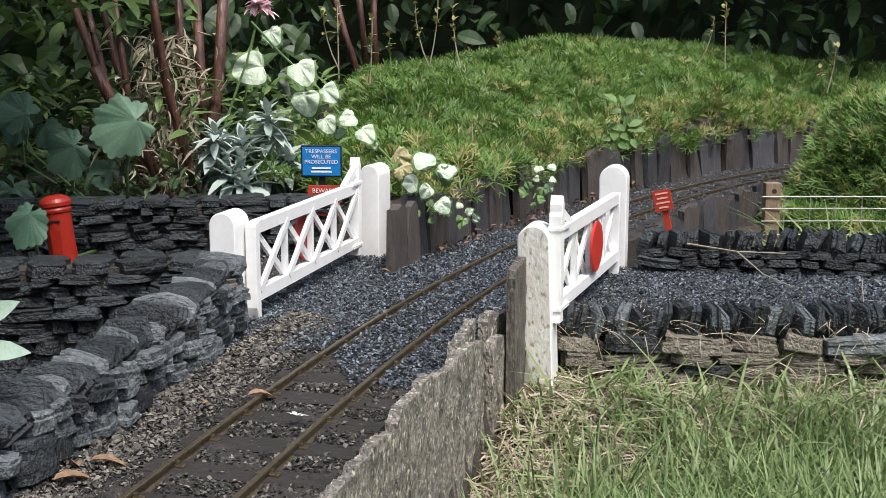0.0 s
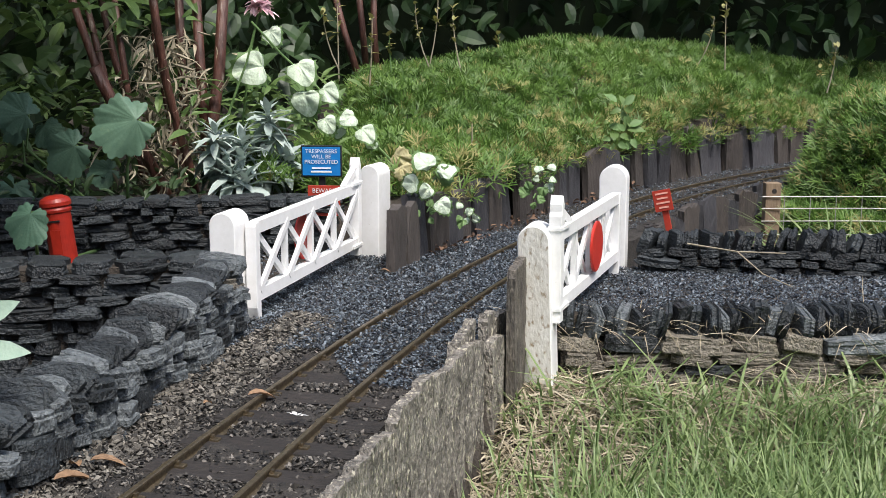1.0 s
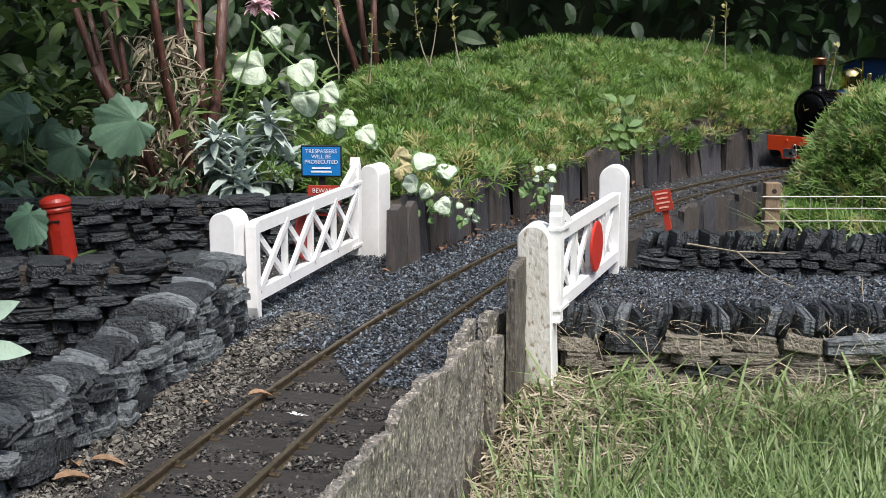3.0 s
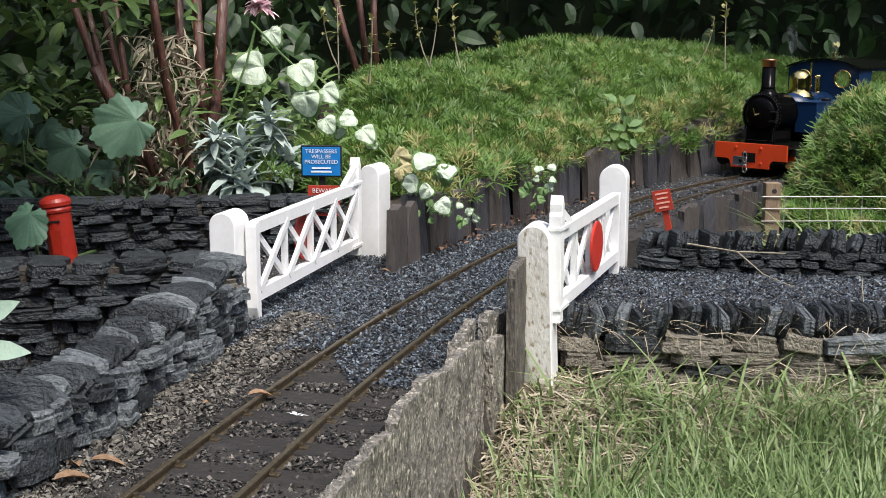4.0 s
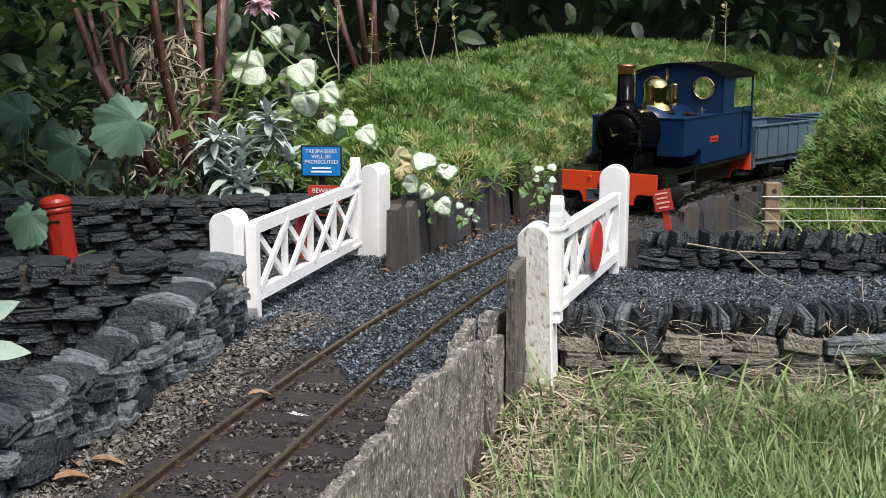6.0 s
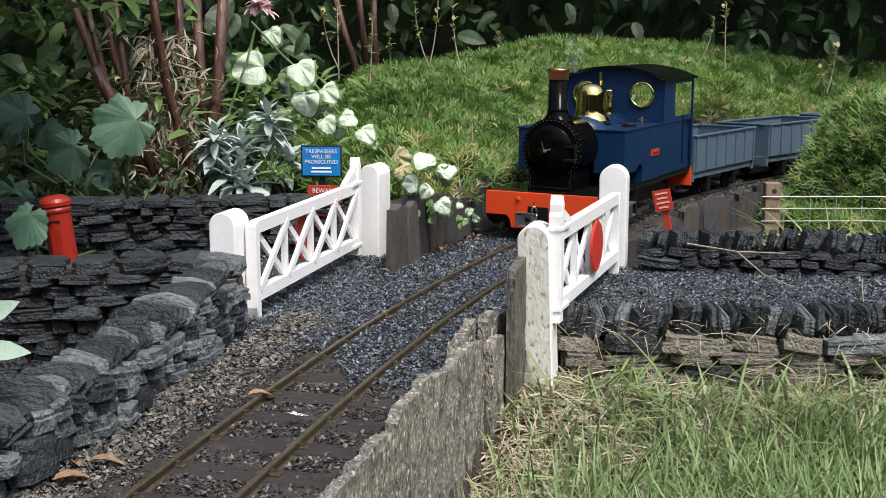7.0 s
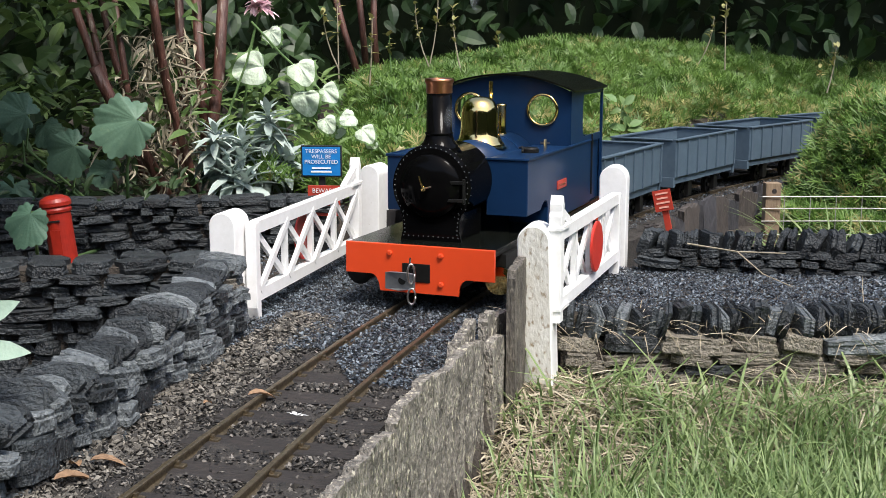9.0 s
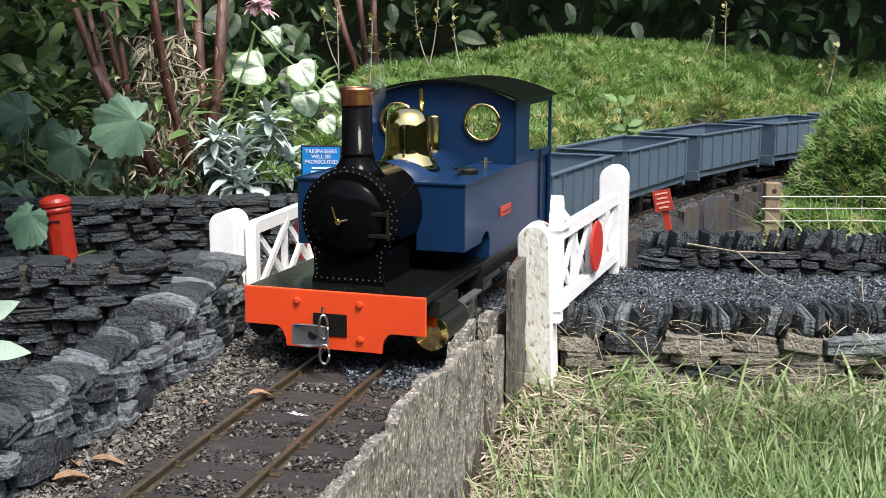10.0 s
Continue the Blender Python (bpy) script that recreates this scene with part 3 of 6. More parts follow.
def riven(parent, s0, s1, za, zb, lat, jag, material):
    """A broad slate on edge along the line, with a stepped broken top and a ridged, flaking face."""
    nx, nz, thick = max(8, int((s1 - s0) / 0.0022)), 40, 0.006
    bm = bmesh.new()
    steps = [rnd.uniform(-jag, jag) for _ in range(8)]
    rid = [rnd.uniform(-0.0003, 0.0003) for _ in range(nx + 1)]
    front, rear = [], []
    for i in range(nx + 1):
        u = i / nx
        s = s0 + (s1 - s0) * u
        top = za + (zb - za) * u + steps[int(u * 7.99)] + rnd.uniform(-0.0008, 0.0008) - 0.006 * max(0, 0.06 - u) / 0.06
        fa, ba = [], []
        for k in range(nz + 1):
            z = LAWN_Z - 0.045 + (top - LAWN_Z + 0.045) * k / nz
            wob = 0.0010 * noise.noise(Vector((s * 130, z * 45, lat * 50))) + 0.0007 * noise.noise(Vector((s * 420, z * 120, 3.0)))
            x, y, _ = on_line(s, lat - thick / 2 + rid[i] * 0.5 + wob)
            fa.append(bm.verts.new((x, y, z)))
            x, y, _ = on_line(s, lat + thick / 2)
            ba.append(bm.verts.new((x, y, z)))
        front.append(fa)
        rear.append(ba)
    for i in range(nx):
        for k in range(nz):
            bm.faces.new((front[i][k], front[i + 1][k], front[i + 1][k + 1], front[i][k + 1]))
            bm.faces.new((rear[i][k], rear[i][k + 1], rear[i + 1][k + 1], rear[i + 1][k]))
        bm.faces.new((front[i][nz], front[i + 1][nz], rear[i + 1][nz], rear[i][nz]))
    for i, flip in ((0, False), (nx, True)):
        for k in range(nz):
            q = (front[i][k], front[i][k + 1], rear[i][k + 1], rear[i][k])
            bm.faces.new(q[::-1] if flip else q)
    bmesh.ops.recalc_face_normals(bm, faces=bm.faces)
    return part("slate", bm, material, parent)


def build_edging():
    e = thing("slate_edging", pose(0, 0, 0), "row of weathered grey upright slates edging the trackbed", "slate edging")
    for s0, s1, za, zb, lat, jag in ((0.06, 0.196, 0.006, 0.011, -0.0685, 0.002), (0.199, 0.297, 0.0115, 0.0080, -0.0695, 0.002), (0.301, 0.486, 0.0178, 0.0070, -0.0695, 0.0035), (0.440, 0.484, 0.0135, 0.0185, -0.0640, 0.002),
                                     (0.497, 0.534, 0.004, -0.001, -0.0725, 0.002), (0.537, 0.556, -0.004, -0.008, -0.0720, 0.002), (0.508, 0.562, 0.0185, 0.007, -0.0655, 0.003), (0.526, 0.574, 0.044, 0.050, -0.0800, 0.001)):
        riven(e, s0, s1, za, zb, lat, jag, M_PLANK if za > 0.04 else M_SLATE_UP)
    e = thing("slate_edging", pose(0, 0, 0), "dark upright slates holding the green bank behind the track", "slate edging")
    s = 0.715
    while s < 1.98:
        w = rnd.uniform(0.022, 0.044) * (1 + 0.35 * (s > 1.2))
        x, y, a = on_line(s + w / 2, 0.083 + rnd.uniform(-0.003, 0.004))
        upright(e, x, y, -0.014, 0.052 + 0.010 * (s > 1.35 or s < 0.79) + rnd.uniform(-0.014, 0.007), math.degrees(a) + rnd.uniform(-11, 9), w * rnd.uniform(0.93, 1.06), rnd.uniform(0.005, 0.009), rnd.choice((M_SLATE_BK, M_SLATE_BK, M_SLATE_BR)), (rnd.uniform(-9, 2), rnd.uniform(-4, 4)))
        s += w + rnd.uniform(0.0, 0.004)
    e = thing("slate_edging", pose(0, 0, 0), "dark upright slates below the far side of the track", "slate edging")
    s = 1.03
    while s < 1.62:
        w = rnd.uniform(0.022, 0.036)
        x, y, a = on_line(s + w / 2, -0.071)
        upright(e, x, y, -0.060, 0.010 - 0.022 * (s - 0.93) + rnd.uniform(-0.008, 0.006), math.degrees(a) + rnd.uniform(-36, -12), w, rnd.uniform(0.005, 0.009), rnd.choice((M_SLATE_BK, M_SLATE_BR)), (rnd.uniform(-3, 5), rnd.uniform(-5, 5)))
        s += w * 1.25


build_edging()


# ---- level crossing ----
def arch_outline(w, h, n=14):
    r = w / 2
    pts = [(-r, 0.0)] + [(-r * math.cos(math.pi * k / n), h - r + r * math.sin(math.pi * k / n)) for k in range(n + 1)] + [(r, 0.0)]
    return pts


def gate_post(x, y, z0, h, ang, w, d, old=False):
    g = thing("gate_post", pose(x, y, z0, 0, -2.2 if old else 0, ang), "white painted round-topped level crossing gate post" if not old else
              "round-topped gate post with weathered brown-stained white paint", "gate post", "crossing gate posts")
    part("post", extrude(arch_outline(w, h), d, "xz", -d / 2, bev=0.0008), M_WHITE, g)
    if old:
        part("weathered_face", extrude(arch_outline(w - 0.0016, h - 0.0008), 0.0006, "xz", -d / 2 - 0.0006), M_WHITE_OLD, g, "bare grey-brown weathered face")
    cap = extrude(arch_outline(w * 0.25, 0.007, 6), 0.0016, "xz", d / 2)
    part("strike_plate", cap, M_WHITE, g)
    return g


def bar(p, q, w, d, bm=None):
    """A straight slat in the gate's plane from p to q (x, z), w wide, d thick."""
    p, q = Vector(p), Vector(q)
    t = (q - p).normalized()
    n = Vector((-t.y, t.x)) * w / 2
    return extrude([tuple(p + n), tuple(q + n), tuple(q - n), tuple(p - n)], d, "xz", -d / 2, bm)


def crossing_gate(x, y, z, ang, length, disc_side):
    """Hinge stile at x = 0, latch stile at x = length."""
    g = thing("level_crossing_gate", pose(x, y, z, 0, 0, ang), "white wooden level crossing gate with red disc, open along the track", "gate", "crossing gates")
    top, bot = 0.0610, 0.0120
    hs = [(-0.0045, 0.0), (-0.0045, 0.074), (-0.003, 0.077), (-0.003, 0.082), (0.0, 0.088), (0.003, 0.082), (0.003, 0.077), (0.0045, 0.074), (0.0045, 0.0)]
    part("hinge_stile", extrude(hs, 0.009, "xz", -0.0045, bev=0.0004), M_WHITE, g)
    ls = [(length - 0.004, -0.004), (length - 0.004, 0.062), (length - 0.002, 0.065), (length + 0.002, 0.065), (length + 0.004, 0.062), (length + 0.004, 0.004), (length, -0.006)]
    part("latch_stile", extrude(ls, 0.008, "xz", -0.004, bev=0.0004), M_WHITE, g)
    part("top_rail", bar((0.004, top), (length - 0.004, top), 0.0088, 0.007), M_WHITE, g)
    part("bottom_rail", bar((0.004, bot), (length - 0.004, bot), 0.0085, 0.007), M_WHITE, g)
    part("brace", bar((0.002, 0.078), (0.034, top + 0.003), 0.0060, 0.005), M_WHITE, g)
    n = 4
    for k in range(n):
        a, b = 0.004 + (length - 0.008) * k / n, 0.004 + (length - 0.008) * (k + 1) / n
        part("cross_slat", bar((a, bot + 0.003), (b, top - 0.003), 0.0052, 0.0026), M_WHITE, g)
        o = part("cross_slat", bar((a, top - 0.003), (b, bot + 0.003), 0.0052, 0.0026), M_WHITE, g)
        o.location.y = 0.0027
        if k:
            part("upright_slat", bar((a, bot), (a, top), 0.0045, 0.004), M_WHITE, g)
    disc = lathe([(0.0, 0.0), (0.0185, 0.0), (0.0195, 0.0006), (0.0195, 0.002), (0.0, 0.0026)], 40, "y", (length / 2, 0, 0.0365))
    d = part("target_disc", disc, M_RED, g, "round red warning disc")
    d.location.y = 0.0045 if disc_side > 0 else -0.0071
    part("hinge_strap", box(-0.0055, 0.02, -0.0052, 0.0052, 0.064, 0.067, 0.0004), M_WHITE, g)
    part("hinge_strap", box(-0.0055, 0.02, -0.0052, 0.0052, 0.008, 0.011, 0.0004), M_WHITE, g)
    return g


def build_crossing():
    gate_post(-0.0625, 1.0850, -0.006, 0.0865, -20, 0.0190, 0.028)
    gate_post(-0.1505, 0.8270, -0.006, 0.0805, -13.7, 0.0195, 0.026)
    gate_post(0.1490, 1.0280, -0.008, 0.0937, -16, 0.0240, 0.019)
    gate_post(0.0682, 0.8025, -0.055, 0.1245, -14, 0.0222, 0.026, old=True)
    near, far = (-0.1345, 0.828), (-0.0785, 1.057)
    crossing_gate(*far, 0.001, math.degrees(math.atan2(near[1] - far[1], near[0] - far[0])), math.dist(near, far), -1)
    near, far = (0.0775, 0.800), (0.1455, 0.992)
    crossing_gate(*near, 0.001, math.degrees(math.atan2(far[1] - near[1], far[0] - near[0])), math.dist(near, far), -1)


build_crossing()


# ---- signs, pillar box, fence ----
def lettering(text, size, parent, x, z, material, y=-0.0012):
    cu = bpy.data.curves.new("lettering", "FONT")
    cu.body, cu.size, cu.align_x, cu.extrude = text, size, "CENTER", 0.0001
    tmp = bpy.data.objects.new("lettering", cu)
    scene.collection.objects.link(tmp)
    bpy.context.view_layer.update()
    me = bpy.data.meshes.new_from_object(tmp.evaluated_get(bpy.context.evaluated_depsgraph_get()))
    bpy.data.objects.remove(tmp)
    me.materials.append(material)
    o = new("lettering", me)
    o.parent = parent
    o.matrix_basis = pose(x, y, z, 90, 0, 0)
    return o


def build_signs():
    g = thing("notice_sign", pose(-0.1155, 1.125, 0.03, 0, 0, -3), "blue enamel notice sign with white lettering in a black frame", "sign")
    part("frame", box(-0.0195, 0.0195, 0, 0.0022, 0.0335, 0.0635, 0.0004), M_SIGNBLACK, g)
    part("sign_plate", box(-0.018, 0.018, -0.0006, 0.0006, 0.035, 0.062), M_SIGNBLUE, g)
    part("post", box(-0.003, 0.003, 0.0022, 0.006, -0.03, 0.045, 0.0004), M_SIGNBLACK, g)
    for text, z in (("TRESPASSERS", 0.0563), ("WILL BE", 0.0513), ("PROSECUTED", 0.0463)):
        lettering(text, 0.0052, g, 0, z, M_LETTER)
    for w, z in ((0.018, 0.0412), (0.020, 0.0378)):
        part("print_bar", box(-w / 2, w / 2, -0.0010, -0.0004, z, z + 0.0016), M_LETTER, g)
    g = thing("warning_sign", pose(-0.1105, 1.095, 0.0345, 0, 0, -3), "small red warning sign with pale lettering", "sign")
    part("sign_plate", box(-0.015, 0.015, -0.0006, 0.0008, -0.004, 0.0245, 0.0003), M_SIGNRED, g)
    part("post", box(-0.002, 0.002, 0.0009, 0.004, -0.042, 0.02, 0.0003), M_SIGNBLACK, g)
    lettering("BEWARE", 0.0056, g, 0, 0.0180, M_LETTER)
    lettering("OF", 0.0048, g, 0, 0.0125, M_LETTER)
    for z in (0.007, 0.002):
        part("print_bar", box(-0.010, 0.010, -0.0010, -0.0004, z, z + 0.0018), M_LETTER, g)
    g = thing("warning_sign", pose(0.2383, 1.205, -0.0295, 0, -13, -20), "tilted red lineside sign on a red post", "sign")
    part("sign_plate", box(-0.0094, 0.0094, -0.0008, 0.0008, 0.050, 0.072, 0.0003), M_SIGNRED, g)
    part("post", box(-0.0032, 0.0032, 0.001, 0.0045, 0.0, 0.058, 0.0003), M_SIGNRED, g)
    for k, w in enumerate((0.013, 0.011, 0.014, 0.010)):
        part("print_bar", box(-w / 2, w / 2, -0.0012, -0.0006, 0.0675 - k * 0.0048, 0.0692 - k * 0.0048), M_PALE, g)


def build_pillar_box():
    g = thing("pillar_box", pose(-0.3072, 0.955, -0.006, 0, -6, 0) @ Matrix.Diagonal((0.8, 0.8, 0.94, 1)), "red model pillar box standing behind the slate wall", "post box")
    part("body", lathe([(0.0155, 0.0), (0.0155, 0.006), (0.0140, 0.008), (0.0136, 0.064)], 36), M_REDBOX, g, smooth=False)
    part("collar", lathe([(0.0136, 0.0642), (0.0148, 0.065), (0.0152, 0.067), (0.0142, 0.0688)], 36), M_REDBOX, g)
    part("cap", lathe([(0.0142, 0.069), (0.0158, 0.0705), (0.0158, 0.0735), (0.0140, 0.0765), (0.008, 0.079), (0.0, 0.0797)], 36), M_REDBOX, g)
    part("slot", box(-0.006, 0.006, -0.0143, -0.0125, 0.057, 0.0585), M_SIGNBLACK, g)
    part("door", extrude([(-0.005, 0.018), (0.005, 0.018), (0.005, 0.050), (-0.005, 0.050)], 0.0012, "xz", -0.0146), M_REDBOX, g)


def build_fence():
    g = thing("wire_fence", pose(0.362, 1.30, -0.045), "short brown wooden post with galvanised wire fence", "fence")
    bm = box(-0.0085, 0.0085, -0.007, 0.007, 0.0, 0.083, 0.001)
    p = part("post", bm, M_POSTWOOD, g)
    part("knot", lathe([(0.0, -0.0074), (0.0028, -0.0072), (0.003, -0.0066)], 12, "y", (0.0008, 0, 0.074)), M_SLEEPER, p, "dark knot hole")
    for z in (0.068, 0.055, 0.041, 0.026):
        part("wire", tube([(-0.012, -0.008, z), (0.10, -0.012, z + 0.001), (0.22, -0.016, z), (0.34, -0.02, z + 0.002)], 0.0006, n=6), M_WIRE, g)
    for k in range(11):
        x = 0.012 + k * 0.028
        part("wire", tube([(x, -0.0085 - x * 0.03, 0.0), (x, -0.0085 - x * 0.03, 0.070)], 0.0005, n=5), M_WIRE, g)


build_signs()
build_pillar_box()
build_fence()


# ---- train ----
def rivets(points, r, material, parent, name="rivet_row"):
    bm = bmesh.new()
    for p in points:
        g = bmesh.ops.create_icosphere(bm, subdivisions=1, radius=r)
        for v in g["verts"]:
            v.co += Vector(p)
    return part(name, bm, material, parent)


def chain_link(at, w, h, r, parent, turn=0):
    pts = []
    for k in range(17):
        a = 2 * math.pi * k / 16
        pts.append((0.0, math.cos(a) * w, math.sin(a) * h))
    o = part("chain_link", tube(pts, r, n=6), M_STEEL, parent, "bright steel link", smooth=True)
    o.matrix_basis = pose(*at, 0, 0, turn)
    return o


def wheelset(parent, x, r, gauge, material, hub):
    w = part("wheelset", lathe([(0.0018, -0.028), (0.0018, 0.028)], 10, "y"), M_STEEL, parent)
    w.location = (x, 0, r)
    for sd in (1, -1):
        y = sd * gauge
        prof = [(r + 0.0012, -0.0022), (r + 0.0012, -0.001), (r, -0.0006), (r - 0.0003, 0.0028), (r * 0.84, 0.0028), (r * 0.80, 0.0014), (r * 0.3, 0.0014), (r * 0.26, 0.003), (0.0, 0.003)]
        bm = lathe([(0.0, -0.0022)] + prof, 28, "y")
        if sd < 0:
            bmesh.ops.scale(bm, vec=(1, -1, 1), verts=bm.verts)
            bmesh.ops.recalc_face_normals(bm, faces=bm.faces)
        o = part("wheel", bm, material, w)
        o.location = (0, y, 0)
    return w


def beam_outline(w, z0, z1, drop, half):
    """A buffer beam with a deeper middle and hollowed corners."""
    r = 0.007
    pts = [(-w, z1), (-w, z0)]
    pts += [(-half - r, z0)] + [(-half - r + r * math.sin(a), z0 - (drop) * (1 - math.cos(a))) for a in np.linspace(0.2, math.pi / 2, 5)]
    pts += [(half + r - r * math.sin(a), z0 - (drop) * (1 - math.cos(a))) for a in np.linspace(math.pi / 2, 0.2, 5)] + [(half + r, z0)]
    pts += [(w, z0), (w, z1)]
    return pts


def locomotive():
    """Front of the leading beam at x = 0, nose along +x, rail top at z = 0."""
    L = thing("steam_locomotive", pose(0, 0, 0), "royal blue side-tank model steam locomotive with brass dome and orange beam", "locomotive")
    W = 0.0577
    beam = part("buffer_beam", extrude(beam_outline(W, 0.0238, 0.0467, 0.0122, 0.0305), -0.003, "yz", 0.0, bev=0.0003), M_ORANGE, L, "vermilion buffer beam")
    for y, z in ((-0.0226, 0.0402), (0.0172, 0.0402), (0.0175, 0.0192), (-0.0226, 0.0192)):
        bolt = lathe([(0.0022, 0.0), (0.0022, 0.0012), (0.0014, 0.0016), (0.0, 0.0016)], 6, "x", (0, y, z))
        part("bolt", bolt, M_ORANGE, beam)
    # black block on the beam stands in for the dark inside the pocket
    part("coupling_pocket_shade", box(-0.001, 0.0006, -0.0125, 0.0090, 0.0200, 0.0335, 0.0002), M_SATIN, beam)
    part("hook", tube([(0.0, -0.0025, 0.030), (0.006, -0.003, 0.032), (0.008, -0.0035, 0.035), (0.0055, -0.004, 0.0385)], 0.0011, 0.0007, 8), M_SATIN, beam)
    pad = extrude([(-0.0115, -0.0065), (-0.0115, 0.0055), (-0.006, 0.0065), (0.006, 0.0065), (0.0115, 0.0055), (0.0115, -0.0055), (0.0, -0.0072)], 0.002, "yz", 0.0, bev=0.0004)
    for v in pad.verts:
        v.co.x -= (v.co.y / 0.0115) ** 2 * 0.002
    pb = part("centre_buffer", pad, M_GREYMETAL, beam, "curved grey steel buffer pad")
    pb.matrix_basis = pose(0.010, -0.0105, 0.0222)
    part("buffer_shank", lathe([(0.003, 0.0), (0.003, 0.0105)], 12, "x", (0, -0.0085, 0.0225)), M_SATIN, beam)
    chain_link((0.0128, -0.0005, 0.0283), 0.0026, 0.0072, 0.0008, beam, 35)
    chain_link((0.0130, 0.0, 0.0120), 0.0028, 0.0058, 0.0008, beam, 20)
    rear = part("rear_beam", extrude(beam_outline(W, 0.0238, 0.0467, 0.0122, 0.0305), -0.003, "yz", -0.315, bev=0.0003), M_ORANGE, L, "vermilion rear beam")
    part("footplate", box(-0.315, -0.003, -W + 0.001, W - 0.001, 0.0448, 0.0465, 0.0003), M_PLATE, L)
    for sd in (1, -1):
        part("valance", box(-0.314, -0.004, sd * (W - 0.0025) - 0.0008, sd * (W - 0.0025) + 0.0008, 0.0408, 0.0448), M_SATIN, L)
        part("frame_plate", box(-0.310, -0.006, sd * 0.030 - 0.001, sd * 0.030 + 0.001, 0.016, 0.0448), M_SATIN, L)
    # smokebox
    cz, r = 0.0868, 0.0300
    sb = part("smokebox", lathe([(r - 0.0006, -0.079), (r - 0.0006, -0.0290), (r + 0.0006, -0.0290), (r + 0.0006, -0.0255), (r - 0.002, -0.0242), (0, -0.0242)], 64, "x", (0, 0, cz)), M_BLACK, L, smooth=False)
    part("saddle", box(-0.076, -0.026, -0.0212, 0.0212, 0.0466, 0.074, 0.001), M_BLACK, L)
    front = extrude([(-0.0240, 0.0466), (-0.0222, 0.054), (-0.0226, 0.063), (-0.0262, 0.074), (0.0262, 0.074), (0.0226, 0.063), (0.0222, 0.054), (0.0240, 0.0466)], 0.0016, "yz", -0.0258)
    part("front_plate", front, M_BLACK, L)
    pts = []
    for k in range(44):
        a = 2 * math.pi * k / 44
        if not math.radians(230) < a < math.radians(310):
            pts.append((-0.0243, (r - 0.0014) * math.cos(a), cz + (r - 0.0014) * math.sin(a)))
    for k in range(12):
        pts.append((-0.0242, -0.0215 + k * 0.0039, 0.0497))
        if k < 6:
            pts += [(-0.0242, sd * (0.0206 + 0.00006 * k * k), 0.0520 + k * 0.0030) for sd in (1, -1)]
    for k in range(26):
        a = math.pi * (k - 4) / 17
        pts.append((-0.0272, (r + 0.0006) * math.cos(a), cz + (r + 0.0006) * math.sin(a)))
    rivets(pts, 0.00050, M_GREYMETAL, sb)
    door = part("smokebox_door", lathe([(0.0236, -0.0244), (0.0238, -0.0230), (0.0228, -0.0215), (0.0170, -0.0186), (0.009, -0.0168), (0.0, -0.0163)], 56, "x", (0, 0, cz)), M_BLACK, L, smooth=True)
    part("dart_handle", tube([(-0.0095, 0.0, cz), (-0.0080, -0.0012, cz + 0.004), (-0.0072, -0.0024, cz + 0.0095)], 0.0008, n=6), M_BRASS, door, "brass handle")
    part("dart_handle", tube([(-0.0095, 0.0, cz), (-0.0078, 0.0065, cz + 0.0020)], 0.0006, n=6), M_STEEL, door)
    part("dart_boss", lathe([(0.0019, -0.0170), (0.0019, -0.0092), (0.0, -0.0086)], 12, "x", (0, 0, cz)), M_BRASS, door)
    for z in (cz + 0.004, cz - 0.009):
        part("hinge_strap", box(-0.0222, -0.0190, 0.012, 0.027, z - 0.0012, z + 0.0012, 0.0003), M_SATIN, door)
    part("hinge_pin", lathe([(0.0012, cz - 0.0115), (0.0012, cz + 0.0065)], 10, "z", (-0.0218, 0.0266, 0)), M_SATIN, door)
    # chimney
    top = cz + r
    part("chimney", lathe([(0.0172, top - 0.0060), (0.0140, top - 0.0010), (0.0114, top + 0.0024), (0.0101, top + 0.0062), (0.0100, top + 0.0068), (0.0105, top + 0.0072), (0.0105, top + 0.0084),
                           (0.0096, top + 0.0090), (0.0093, top + 0.0370)], 40, "z", (-0.0412, 0, 0)), M_BLACK, L, smooth=True)
    part("chimney_cap", lathe([(0.0093, top + 0.0371), (0.0097, top + 0.0376), (0.0098, top + 0.0440), (0.0106, top + 0.0450), (0.0109, top + 0.0462), (0.0105, top + 0.0476), (0.0092, top + 0.0482), (0.0080, top + 0.0479), (0.0078, top + 0.038), (0.0, top + 0.038)], 40, "z", (-0.0412, 0, 0)), M_COPPER, L, "copper chimney cap", smooth=True)
    part("lubricator", lathe([(0.0040, top - 0.008), (0.0040, top + 0.006), (0.0046, top + 0.0064), (0.0046, top + 0.0080), (0.0, top + 0.0084)], 16, "z", (-0.064, -0.011, 0)), M_BLACK, L, "small black lubricator pot")
    # boiler and dome
    rb = 0.0272
    bt = cz + rb
    part("boiler", lathe([(rb, -0.206), (rb, -0.0795)], 56, "x", (0, 0, cz)), M_BLUE, L, smooth=True)
    part("boiler_band", lathe([(rb + 0.0004, -0.170), (rb + 0.0004, -0.166)], 56, "x", (0, 0, cz)), M_BLUE, L)
    part("dome", lathe([(0.0222, bt - 0.0075), (0.0195, bt - 0.0035), (0.0172, bt - 0.0002), (0.0159, bt + 0.004), (0.0154, bt + 0.009), (0.0152, bt + 0.020), (0.0145, bt + 0.0245), (0.0122, bt + 0.0292), (0.0085, bt + 0.0322), (0.004, bt + 0.0334), (0.0, bt + 0.0337)], 56, "z", (-0.132, 0, 0)), M_BRASS, L, "polished brass steam dome", smooth=True)
